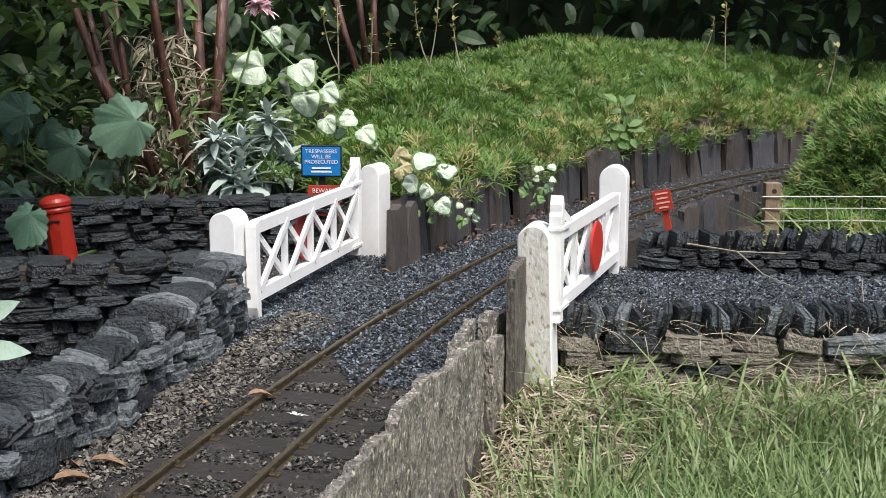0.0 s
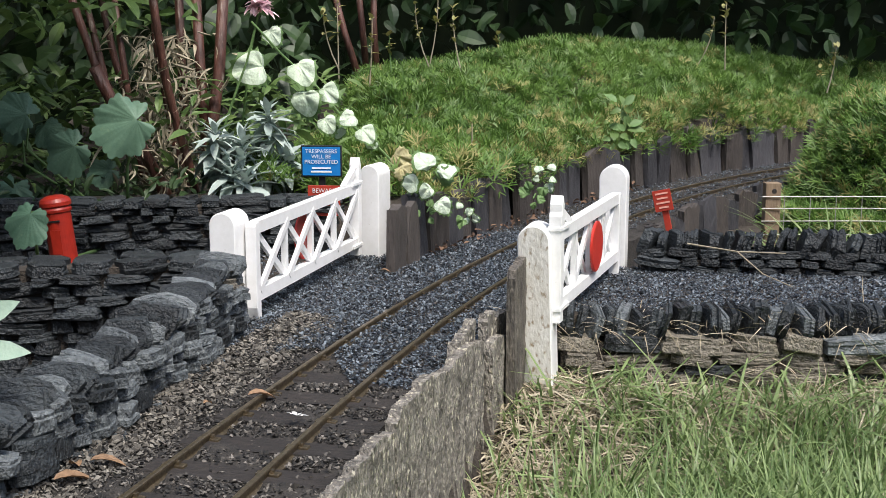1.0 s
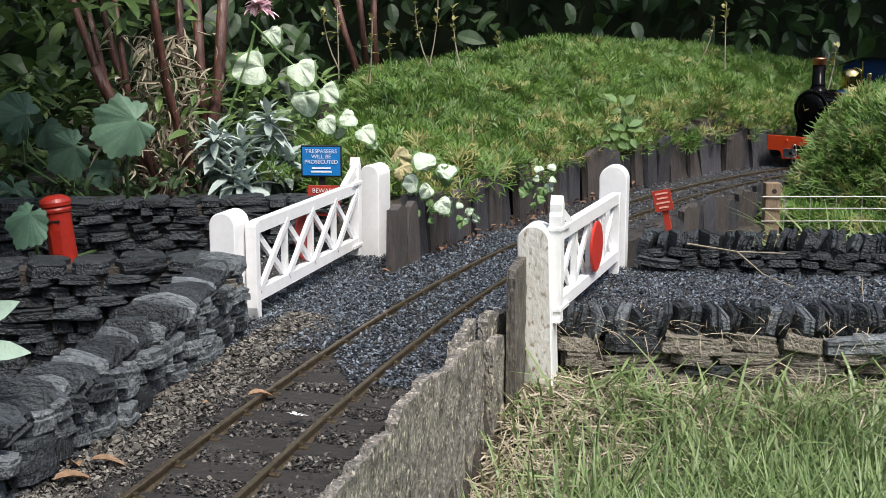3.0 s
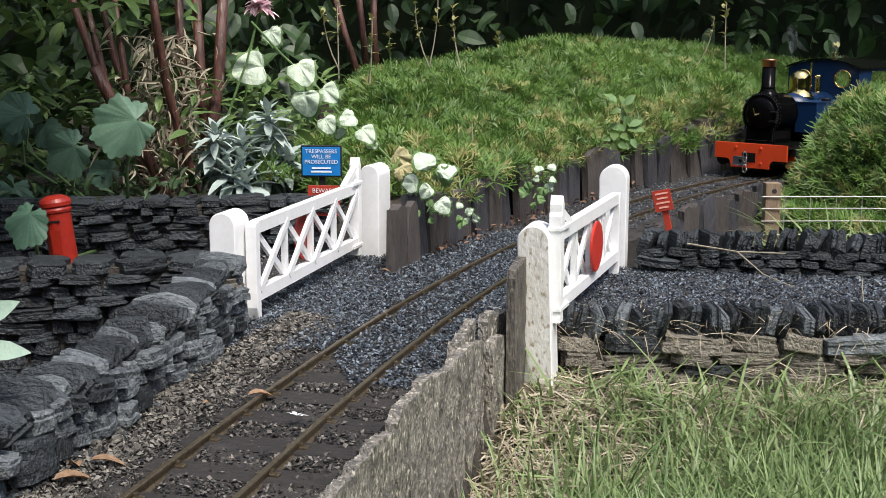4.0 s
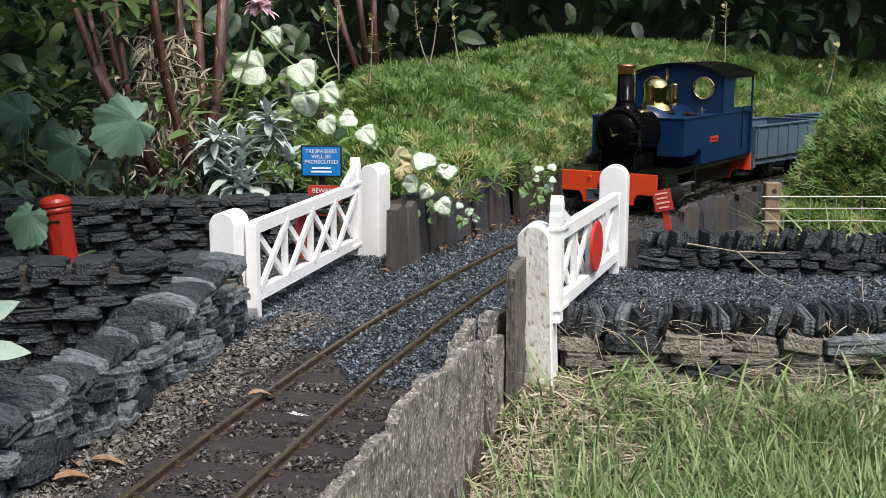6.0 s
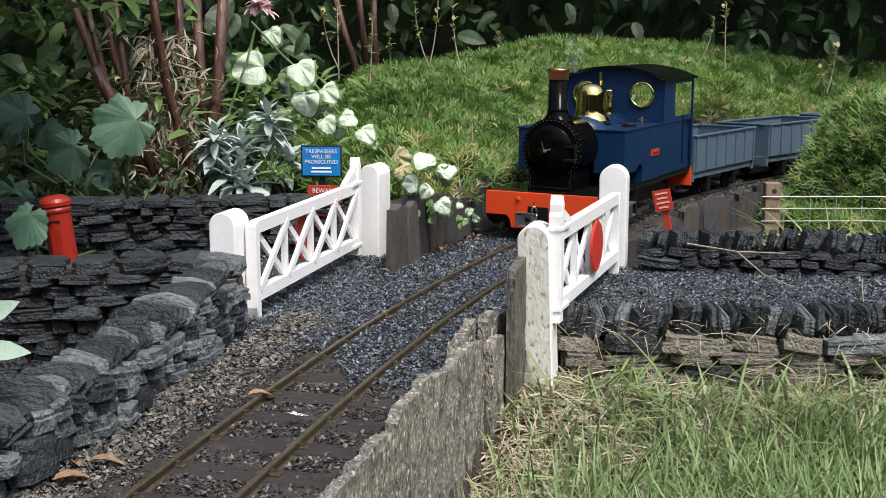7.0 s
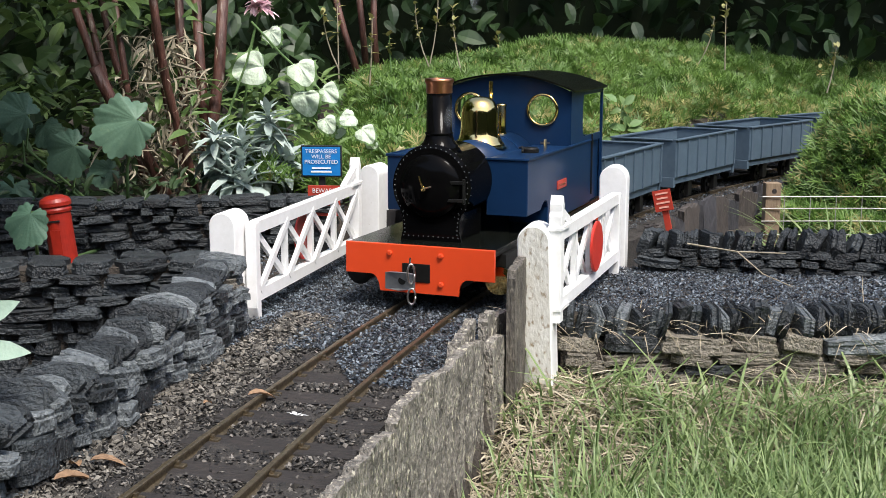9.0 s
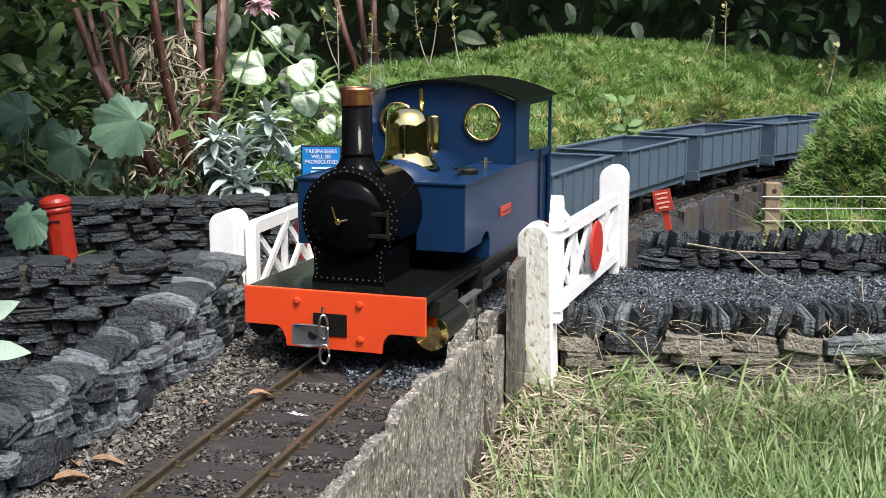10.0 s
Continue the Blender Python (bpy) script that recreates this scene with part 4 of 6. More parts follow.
    part("safety_valve", lathe([(0.0056, bt - 0.004), (0.0046, bt), (0.0042, bt + 0.002), (0.0042, bt + 0.0225), (0.0047, bt + 0.0232), (0.0047, bt + 0.0246), (0.0020, bt + 0.0254), (0.0, bt + 0.0256)], 24, "z", (-0.1855, 0.0008, 0)), M_BRASS, L, "brass safety valve", smooth=True)
    part("whistle", lathe([(0.0022, bt - 0.002), (0.0015, bt), (0.0015, bt + 0.030), (0.0018, bt + 0.0305), (0.0018, bt + 0.0440), (0.0, bt + 0.0445)], 12, "z", (-0.1734, -0.0045, 0)), M_BRASS, L, "thin brass whistle")
    # tanks
    TX0, TX1, TY, TZ0, TZ1 = -0.0773, -0.272, 0.0578, 0.0602, 0.1035
    for sd in (1, -1):
        outl = [(TX1, TZ1), (TX1, 0.0468), (-0.134, 0.0468), (-0.134, 0.0600), (-0.1315, 0.0650), (-0.1255, 0.0665), (-0.1185, 0.0640), (-0.1135, 0.0604), (TX0, TZ0), (TX0, TZ1)]
        bm = extrude(outl, -sd * 0.033, "xz", sd * TY, bev=0.0006)
        tk = part("side_tank", bm, M_BLUE, L)
        part("beading", box(TX1, TX0 + 0.0008, sd * TY - 0.0012, sd * TY + 0.0009, TZ1 - 0.0012, TZ1 + 0.0008, 0.0005), M_BLUE, tk)
        part("beading", box(TX0 - 0.001, TX0 + 0.0009, min(sd * 0.0225, sd * TY), max(sd * 0.0225, sd * TY), TZ1 - 0.0012, TZ1 + 0.0008, 0.0005), M_BLUE, tk)
        part("nameplate", box(-0.1870, -0.1600, sd * TY - 0.0005, sd * TY + 0.001, 0.0712, 0.0782, 0.0003), M_SIGNRED, tk, "small red nameplate with brass rim")
        part("print_bar", box(-0.183, -0.164, sd * (TY + 0.0012) - 0.0003, sd * (TY + 0.0012) + 0.0003, 0.0743, 0.0751), M_COPPER, tk)
        part("filler_lid", lathe([(0.007, TZ1), (0.007, TZ1 + 0.003), (0.006, TZ1 + 0.004), (0.0, TZ1 + 0.0042)], 20, "z", (-0.135, sd * 0.042, 0)), M_SATIN, tk)
        part("lever", tube([(-0.128, sd * 0.035, TZ1 + 0.004), (-0.118, sd * 0.041, TZ1 + 0.0055), (-0.105, sd * 0.045, TZ1 + 0.003)], 0.001, n=6), M_SATIN, tk)
        part("valve", lathe([(0.0012, TZ1), (0.0012, TZ1 + 0.009), (0.0, TZ1 + 0.0095)], 10, "z", (-0.157, sd * 0.048, 0)), M_STEEL, tk)
        part("valve_handle", box(-0.1575, -0.1565, sd * 0.048 - 0.004, sd * 0.048 + 0.004, TZ1 + 0.0055, TZ1 + 0.0068), M_STEEL, tk)
        part("grab_rail", tube([(-0.2735, sd * 0.0584, 0.054), (-0.2735, sd * 0.0584, 0.1085)], 0.0008, n=6), M_SATIN, L)
    # cab
    CX0, CX1, eave, crown = -0.2014, -0.3125, 0.1490, 0.1625

    def arch(k):
        return eave + (crown - eave) * (1 - (k / TY) ** 2)
    ys = np.linspace(-TY, TY, 21)
    bm = bmesh.new()
    # front sheet with two round windows
    for half in (1, -1):
        cyl, czl, rr = half * 0.0327, 0.1337, 0.0125
        y_in, y_out, zb = 0.0, half * TY, TZ1 - 0.002
        lo, hi = min(y_in, y_out), max(y_in, y_out)
        angs = [2 * math.pi * k / 40 for k in range(40)]
        for cy_, cz_ in ((lo, zb), (hi, zb), (lo, arch(lo)), (hi, arch(hi))):
            angs.append(math.atan2(cz_ - czl, cy_ - cyl) % (2 * math.pi))
        hole, outer = [], []
        for a in sorted(angs):
            c, s_ = math.cos(a), math.sin(a)
            t = rr
            while lo - 1e-5 <= cyl + t * c <= hi + 1e-5 and zb - 1e-5 <= czl + t * s_ <= arch(cyl + t * c) + 1e-5 and t < 0.2:
                t += 0.0001
            hole.append((cyl + rr * c, czl + rr * s_))
            outer.append((cyl + t * c, czl + t * s_))
        vs = [[bm.verts.new((x, *p)) for p in ring] for x in (CX0, CX0 - 0.0014) for ring in (hole, outer)]
        m_ = len(hole)
        for k in range(m_):
            j = (k + 1) % m_
            for a, b in ((vs[0], vs[1]), (vs[3], vs[2]), (vs[2], vs[0]), (vs[1], vs[3])):
                bm.faces.new((a[k], a[j], b[j], b[k]))
        part("window_ring", lathe([(0.0118, 0.0), (0.0118, 0.0022), (0.0128, 0.0026), (0.0140, 0.0022), (0.0142, 0.0), (0.0118, 0.0)], 40, "x", (CX0 - 0.0002, cyl, czl), cap=False), M_BRASS, L, "brass round cab window ring", smooth=True)
    bmesh.ops.recalc_face_normals(bm, faces=bm.faces)
    part("cab_front", bm, M_BLUE, L)
    for sd in (1, -1):
        y0 = sd * TY
        part("cab_side", extrude([(CX0, TZ1 - 0.001), (CX0, eave + 0.001), (CX0 - 0.045, eave + 0.001), (CX0 - 0.0425, eave - 0.005), (CX0 - 0.040, 0.139), (CX0 - 0.039, 0.124), (CX0 - 0.040, 0.113), (CX0 - 0.044, 0.1085), (CX1 + 0.006, 0.1085), (CX1 + 0.006, TZ1 - 0.001)],
                                 -sd * 0.0014, "xz", y0), M_BLUE, L)
        part("cab_pillar", box(CX1 - 0.0012, CX1 + 0.0012, y0 - 0.002, y0 + 0.0005, 0.047, eave + 0.001, 0.0003), M_BLUE, L)
        part("cab_header", box(CX1, CX0 - 0.044, min(y0, y0 - sd * 0.0014), max(y0, y0 - sd * 0.0014), eave - 0.004, eave + 0.001), M_BLUE, L)
        part("bunker_side", box(-0.3150, TX1 - 0.0004, y0 - sd * 0.004 - 0.0007, y0 - sd * 0.004 + 0.0007, 0.0468, 0.1035), M_BLUE, L)
        part("step", box(-0.312, -0.286, min(sd * 0.046, sd * 0.057), max(sd * 0.046, sd * 0.057), 0.018, 0.0195), M_SATIN, L)
    part("bunker_back", box(-0.3165, -0.3150, -TY, TY, 0.0468, 0.1045, 0.0003), M_BLUE, L)
    part("cab_floor", box(CX1, CX0 - 0.002, -TY + 0.006, TY - 0.006, 0.0468, 0.052), M_SATIN, L)
    part("backhead", lathe([(0.024, -0.221), (0.024, -0.2055)], 32, "x", (0, 0, cz)), M_SATIN, L)
    part("cab_control", lathe([(0.004, 0.110), (0.004, 0.126), (0.008, 0.127), (0.008, 0.136), (0.0, 0.137)], 16, "z", (-0.235, -0.03, 0)), M_SATIN, L)
    # roof
    rf = bmesh.new()
    rows = []
    for x in (CX0 + 0.006, CX1 - 0.002):
        for dz in (0.0, 0.0016):
            rows.append([rf.verts.new((x, y * 1.07, arch(y * 0.98) + dz - 0.0005 * (abs(y) / TY) ** 4)) for y in ys])
    lo0, hi0, lo1, hi1 = rows
    for k in range(20):
        rf.faces.new((hi0[k], hi0[k + 1], hi1[k + 1], hi1[k]))
        rf.faces.new((lo0[k], lo1[k], lo1[k + 1], lo0[k + 1]))
        rf.faces.new((lo0[k], lo0[k + 1], hi0[k + 1], hi0[k]))
        rf.faces.new((lo1[k], hi1[k], hi1[k + 1], lo1[k + 1]))
    rf.faces.new((lo0[0], hi0[0], hi1[0], lo1[0]))
    rf.faces.new((lo0[-1], lo1[-1], hi1[-1], hi0[-1]))
    bmesh.ops.recalc_face_normals(rf, faces=rf.faces)
    part("cab_roof", rf, M_PLATE, L, "dark curved cab roof")
    part("boiler_front_ring", lathe([(0.0278, -0.0805), (0.0278, -0.0785)], 48, "x", (0, 0, cz)), M_SATIN, L)
    # cylinders and slide bars
    for sd in (1, -1):
        y, z = sd * 0.0551, 0.0215
        cy = part("cylinder", lathe([(0.0092, -0.064), (0.0092, -0.020)], 28, "x", (0, y, z)), M_SATIN, L)
        # cover on the -y side is coloured black to stand for its shadow
        part("cylinder_cover", lathe([(0.0104, -0.020), (0.0104, -0.0182), (0.0068, -0.0172), (0.0, -0.0168)], 32, "x", (0, y, z)), M_BRASS if sd > 0 else M_SATIN, cy, "dull brass cylinder cover" if sd > 0 else "")
        part("cylinder_cover", lathe([(0.0104, -0.0660), (0.0104, -0.0642)], 32, "x", (0, y, z)), M_STEEL, cy)
        part("valve_chest", box(-0.060, -0.022, y - 0.007, y + 0.004, 0.0305, 0.0405, 0.0006), M_SATIN, cy)
        part("piston_rod", lathe([(0.0014, -0.104), (0.0014, -0.066)], 10, "x", (0, y, z)), M_STEEL, cy)
        part("slide_bar", box(-0.116, -0.066, y - 0.0028, y + 0.0028, 0.0268, 0.0290, 0.0003), M_GREYMETAL, cy)
        part("slide_bar", box(-0.116, -0.066, y - 0.0028, y + 0.0028, 0.0140, 0.0162, 0.0003), M_GREYMETAL, cy)
        part("crosshead", box(-0.104, -0.095, y - 0.0034, y + 0.0034, 0.0164, 0.0266, 0.0006), M_STEEL, cy)
        part("slide_bar_bracket", box(-0.119, -0.116, min(sd * 0.031, y), max(sd * 0.031, y) + 0.003 * (sd > 0), 0.0130, 0.0440, 0.0004), M_SATIN, cy)
    return L


DRIVE_R, WAG_R = 0.0165, 0.0105
LOCO = locomotive()
LOCO_SETS = [wheelset(LOCO, x, DRIVE_R, 0.0236, M_SATIN, M_STEEL) for x in (-0.115, -0.160, -0.205)]
RODS = []
for side in (1, -1):
    rod = part("coupling_rod", extrude([(-0.093, -0.0022), (0.003, -0.0022), (0.003, 0.0022), (-0.093, 0.0022)], 0.0016, "xz", -0.0008, bev=0.0003), M_STEEL, LOCO)
    con = part("connecting_rod", extrude([(-0.003, -0.0025), (0.070, -0.0016), (0.070, 0.0016), (-0.003, 0.0025)], 0.0016, "xz", -0.0008, bev=0.0003), M_STEEL, LOCO)
    RODS.append((side, rod, con))


def wagon():
    """Open wagon, front headstock at x = 0, body running back along -x."""
    g = thing("open_wagon", pose(0, 0, 0), "blue-grey open model wagon with ribbed sides and a rim", "wagon", "train of open wagons")
    l, w, z0, z1, t = 0.195, 0.0400, 0.0335, 0.0762, 0.0022
    for sd in (1, -1):
        b = part("side_panel", box(-l, 0, sd * w - t / 2, sd * w + t / 2, z0, z1), M_WAGON, g)
        for k in range(7):
            x = -0.004 - k * (l - 0.008) / 6
            part("rib", box(x - 0.0016, x + 0.0016, sd * (w + t / 2 + 0.0009) - 0.0009, sd * (w + t / 2 + 0.0009) + 0.0009, z0, z1 - 0.001, 0.0003), M_WAGON, b)
        part("rim", box(-l - 0.001, 0.001, sd * w - 0.0032, sd * w + 0.0032, z1, z1 + 0.0018, 0.0003), M_WAGON, b)
        part("sole_bar", box(-l + 0.002, -0.002, sd * 0.0365 - 0.002, sd * 0.0365 + 0.002, 0.0250, z0, 0.0003), M_WAGON, g)
        for x in (-0.058, -0.142):
            part("axle_box", box(x - 0.006, x + 0.006, sd * 0.0335 - 0.003, sd * 0.0335 + 0.003, 0.006, 0.0250, 0.0008), M_SATIN, g)
    for x in (0, -l):
        e = part("end_panel", box(x - t / 2, x + t / 2, -w - t / 2 + 0.0004, w + t / 2 - 0.0004, z0 - 0.0002, z1 - 0.0002), M_WAGON, g)
        part("rim", box(x - 0.0028, x + 0.0028, -w + 0.003, w - 0.003, z1, z1 + 0.0016, 0.0003), M_WAGON, e)
        part("headstock", box(x - 0.003, x + 0.003, -w, w, 0.0215, z0 - 0.0004, 0.0004), M_WAGON, g)
        sg = 1 if x == 0 else -1
        part("centre_buffer", lathe([(0.003, 0.0), (0.003, 0.011), (0.007, 0.0115), (0.007, 0.0135), (0.0, 0.0140)] if sg > 0 else [(0.0, -0.0140), (0.007, -0.0135), (0.007, -0.0115), (0.003, -0.011), (0.003, 0.0)], 16, "x", (x, 0, 0.030)), M_SATIN, g)
    part("floor_panel", box(-l + t, -t, -w + t, w - t, z0, z0 + 0.002), M_WAGON, g)
    for x in (-0.058, -0.142):
        wheelset(g, x, WAG_R, 0.0236, M_SATIN, M_STEEL)
    return g


WAGONS = [wagon()]
for _ in range(4):
    WAGONS.append(copy_thing(WAGONS[0], pose(0, 0, 0)))


# ---- smoke ----
def smoke_puff(r):
    bm = bmesh.new()
    bmesh.ops.create_icosphere(bm, subdivisions=3, radius=r)
    o = Vector((rnd.uniform(0, 9), rnd.uniform(0, 9), rnd.uniform(0, 9)))
    for v in bm.verts:
        v.co *= 1 + 0.6 * noise.noise(v.co * 110 + o)
        v.co.z *= 2.6
    p = mesh_ob("smoke_puff", bm, M_SMOKE, None, "", True)
    p.visible_shadow = True
    return tagged(p, "thin grey-white wisp of smoke from the chimney", "smoke", "smoke wisps")


PUFFS = [smoke_puff(rnd.uniform(0.0062, 0.0078)) for _ in range(11)]


# ---- loose stone ----
FLAKE_V = [(1, 0.1, 0.1), (0.15, 0.75, 0.22), (-0.95, 0.2, -0.05), (-0.2, -0.8, 0.12), (0.1, 0.05, 0.42), (0.0, 0.0, -0.38)]
FLAKE_F = [(0, 1, 4), (1, 2, 4), (2, 3, 4), (3, 0, 4), (1, 0, 5), (2, 1, 5), (3, 2, 5), (0, 3, 5)]


def flakes(name, pts, lo, hi, material, label, category):
    n = len(pts)
    size = RNG.uniform(lo, hi, n)[:, None] * RNG.uniform(0.6, 1.3, (n, 3))
    big = RNG.random(n) < 0.05
    size[big] *= 1.7
    t = turns(n, pitch=RNG.normal(0, 0.5, n), roll=RNG.normal(0, 0.5, n), size=size)
    return tagged(scatter(name, FLAKE_V, FLAKE_F, pts, t, material), label, category, kind="stuff")


def along_line(n, s0, s1, l0, l1):
    s, l = RNG.uniform(s0, s1, n), RNG.uniform(l0, l1, n)
    return np.array([on_line(a, b)[:2] for a, b in zip(s, l)])


def build_gravel():
    # slate chippings of the crossing and its roads, and along the far line
    a = along_line(44000, 0.40, 0.95, -0.064, 0.15)
    b = np.stack([RNG.uniform(0.03, 0.5, 32000), RNG.uniform(0.845, 1.02, 32000)], 1)
    c = along_line(9000, 0.9, 2.0, -0.05, 0.08)
    d = np.stack([RNG.uniform(-0.42, -0.06, 9000), RNG.uniform(0.83, 1.08, 9000)], 1)
    p = np.concatenate([a, b, c, d])
    lat = lateral(p[:, 0], p[:, 1])
    rail = np.abs(np.abs(lat) - 0.0236) < 0.0042
    keep = ~rail & ((lat < 0.085) | (p[:, 1] < 1.1)) & (p[:, 1] > 0.69 + 0.05 * np.sin(lat * 40))
    p, lat = p[keep], lat[keep]
    fill = (np.abs(lat) < 0.06)
    z = np.where(fill, -0.0018, -0.0028) + RNG.uniform(-0.0012, 0.0008, len(p))
    base = np.maximum(z, ground_height(p[:, 0], p[:, 1]) + 0.0004)
    base = np.where(base > 0.01, -0.002, base)
    flakes("slate_chippings", np.column_stack([p, base]), 0.0006, 0.0015, M_CHIP, "blue-black slate chippings over the crossing", "gravel")
    # grey-brown grit between the sleepers and along the wall's foot
    a = along_line(15000, 0.10, 0.62, -0.064, 0.036)
    b = along_line(9000, 0.08, 0.55, 0.034, 0.085)
    p = np.concatenate([a, b])
    lat = lateral(p[:, 0], p[:, 1])
    sp = np.array([s_of(*q) for q in p])
    near = np.abs(sp[:, None] - np.array(SLEEPERS)[None]).min(1)
    keep = (np.abs(np.abs(lat) - 0.0236) > 0.0035) & ((near > 0.0105) | (lat > 0.038) | (lat < -0.055) | (RNG.random(len(p)) < 0.07))
    p = p[keep]
    foot = lat[keep] > 0.044
    q = np.column_stack([p[foot], -0.0036 + RNG.uniform(-0.0012, 0.0012, foot.sum()) + 0.004 * smooth01(0.045, 0.08, lat[keep][foot])])
    flakes("brown_rubble", q, 0.0007, 0.0023, M_RUBBLE, "loose brown-grey rubble at the foot of the slate wall", "rubble")
    p, lat, keep = p[~foot], lat[keep][~foot], np.ones((~foot).sum(), bool)
    flakes("ballast_grit", np.column_stack([p, -0.0042 + RNG.uniform(-0.0012, 0.0010, len(p)) + 0.003 * smooth01(0.045, 0.075, lat[keep])]), 0.0006, 0.0018, M_GRIT, "grey-brown grit between the sleepers", "ballast")


build_gravel()


# ---- leaves ----
def blade_template(rows, bend=0.0, fold=0.0):
    """A leaf of unit length along x: rows of (x, half width); two quads across where folded."""
    v, f = [], []
    for x, w in rows:
        z = -bend * x * x
        v += [(x, -w, z + fold * w), (x, 0, z), (x, w, z + fold * w)]
    for k in range(len(rows) - 1):
        a = 3 * k
        f += [(a, a + 3, a + 4, a + 1), (a + 1, a + 4, a + 5, a + 2)]
    return v, f


def strip_template(rows, bend=0.0):
    v, f = [], []
    for x, w in rows:
        v += [(x, -w, -bend * x * x), (x, w, -bend * x * x)]
    for k in range(len(rows) - 1):
        a = 2 * k
        f.append((a, a + 2, a + 3, a + 1))
    return v, f


LANCE = [(0.0, 0.02), (0.15, 0.09), (0.4, 0.145), (0.65, 0.125), (0.87, 0.06), (1.0, 0.004)]
OVAL = [(0.0, 0.03), (0.1, 0.16), (0.35, 0.27), (0.6, 0.26), (0.84, 0.15), (1.0, 0.005)]


def rosette_template(seed, n=7):
    """A rosette of short stalked leaves, each split into three narrow fingers."""
    r = random.Random(seed)
    v, f = [], []

    def at(a, el, h, w):
        e = el * (1 - 0.25 * h)
        out, z = h * math.cos(e), h * math.sin(e)
        ca, sa = math.cos(a), math.sin(a)
        return [(out * ca + w * sa, out * sa - w * ca, z), (out * ca - w * sa, out * sa + w * ca, z)]
    for k in range(n):
        a = 2 * math.pi * (k + r.uniform(-0.3, 0.3)) / n * 1.618
        el, ln = r.uniform(0.3, 1.3), r.uniform(0.75, 1.15)
        o = len(v)
        v += at(a, el, 0.05, 0.025) + at(a, el, 0.58 * ln, 0.05)
        f.append((o, o + 2, o + 3, o + 1))
        for off in (-0.42, 0.0, 0.42):
            o = len(v)
            v += at(a + off * 0.2, el, 0.52 * ln, 0.040) + at(a + off, el + r.uniform(-0.12, 0.12), ln * r.uniform(0.88, 1.05), 0.022)
            f.append((o, o + 2, o + 3, o + 1))
    return v, f


def cushions(name, pts, z, lo, hi, material, label, face=10):
    """Rosettes of narrow leaves over a mound."""
    e = thing(name, pose(0, 0, 0), label, "ground cover", kind="stuff")
    for k in range(4):
        sel = np.arange(len(pts)) % 4 == k
        q = np.column_stack([pts[sel], z[sel]])
        n = len(q)
        v, f = rosette_template(20 + k)
        t = turns(n, pitch=RNG.normal(0, 0.3, n), roll=RNG.normal(0.35, 0.35, n), size=RNG.uniform(lo, hi, n)[:, None] * np.ones((1, 3)))
        ca, sa = math.cos(radians(face)), math.sin(radians(face))
        t = np.array([[1, 0, 0], [0, ca, -sa], [0, sa, ca]]) @ t
        o = scatter("rosettes", v, f, q, t, material, e)
        o["kind"] = "stuff"
    return e


def build_bank_plants():
    n = 34000
    p = np.stack([RNG.uniform(-0.25, 1.25, n), RNG.uniform(1.08, 2.75, n)], 1)
    lat = lateral(p[:, 0], p[:, 1])
    keep = (lat > 0.078) & (lat < 0.95) & (p[:, 0] > -0.215 + 0.10 * (p[:, 1] - 1.1)) & (RNG.random(n) < 1.0 - 0.45 * smooth01(0.4, 0.9, lat))
    keep &= np.abs(p[:, 0]) < 0.42 * p[:, 1] + 0.05
    keep &= ~((lat < 0.09) & (RNG.random(n) < 0.5))
    keep &= (np.hypot(p[:, 0] + 0.0625, p[:, 1] - 1.085) > 0.055) & ((p[:, 0] > -0.05) | (p[:, 1] > 1.155))
    p, lat = p[keep], lat[keep]
    z = np.maximum(ground_height(p[:, 0], p[:, 1]), 0.045) + 0.014 * (lump(p[:, 0], p[:, 1], 22, 5.0) + 0.4) + RNG.uniform(-0.012, 0.008, len(p))
    dry = RNG.random(len(p)) < 0.06 + 0.36 * (1 - smooth01(0.10, 0.24, lat))
    cushions("saxifrage_bank", p[~dry], z[~dry], 0.013, 0.0235, M_MOSS, "bright green mossy saxifrage covering the bank")
    cushions("yellowing_saxifrage", p[dry], z[dry] + 0.003, 0.011, 0.019, M_MOSSDRY, "yellow-green fading rosettes among the saxifrage")
    # hump beside the fence
    n = 11000
    p = np.stack([RNG.uniform(0.42, 0.86, n), RNG.uniform(1.2, 1.85, n)], 1)
    lat = lateral(p[:, 0], p[:, 1])
    d = ((p[:, 0] - 0.635) / 0.19) ** 2 + ((p[:, 1] - 1.50) / 0.22) ** 2
    keep = (lat < -0.062) & (d < 1.3)
    p = p[keep]
    z = ground_height(p[:, 0], p[:, 1]) + 0.006 + 0.010 * (lump(p[:, 0], p[:, 1], 30, 1.0) + 0.5) + RNG.uniform(-0.012, 0.008, len(p))
    dry = RNG.random(len(p)) < 0.14
    cushions("saxifrage_clump", p[~dry], z[~dry], 0.015, 0.026, M_MOSS, "bright green saxifrage clump beside the wire fence", face=35)
    cushions("yellowing_saxifrage", p[dry], z[dry] + 0.004, 0.013, 0.022, M_MOSSDRY, "yellow-green fading tips of the clump by the fence", face=42)


build_bank_plants()


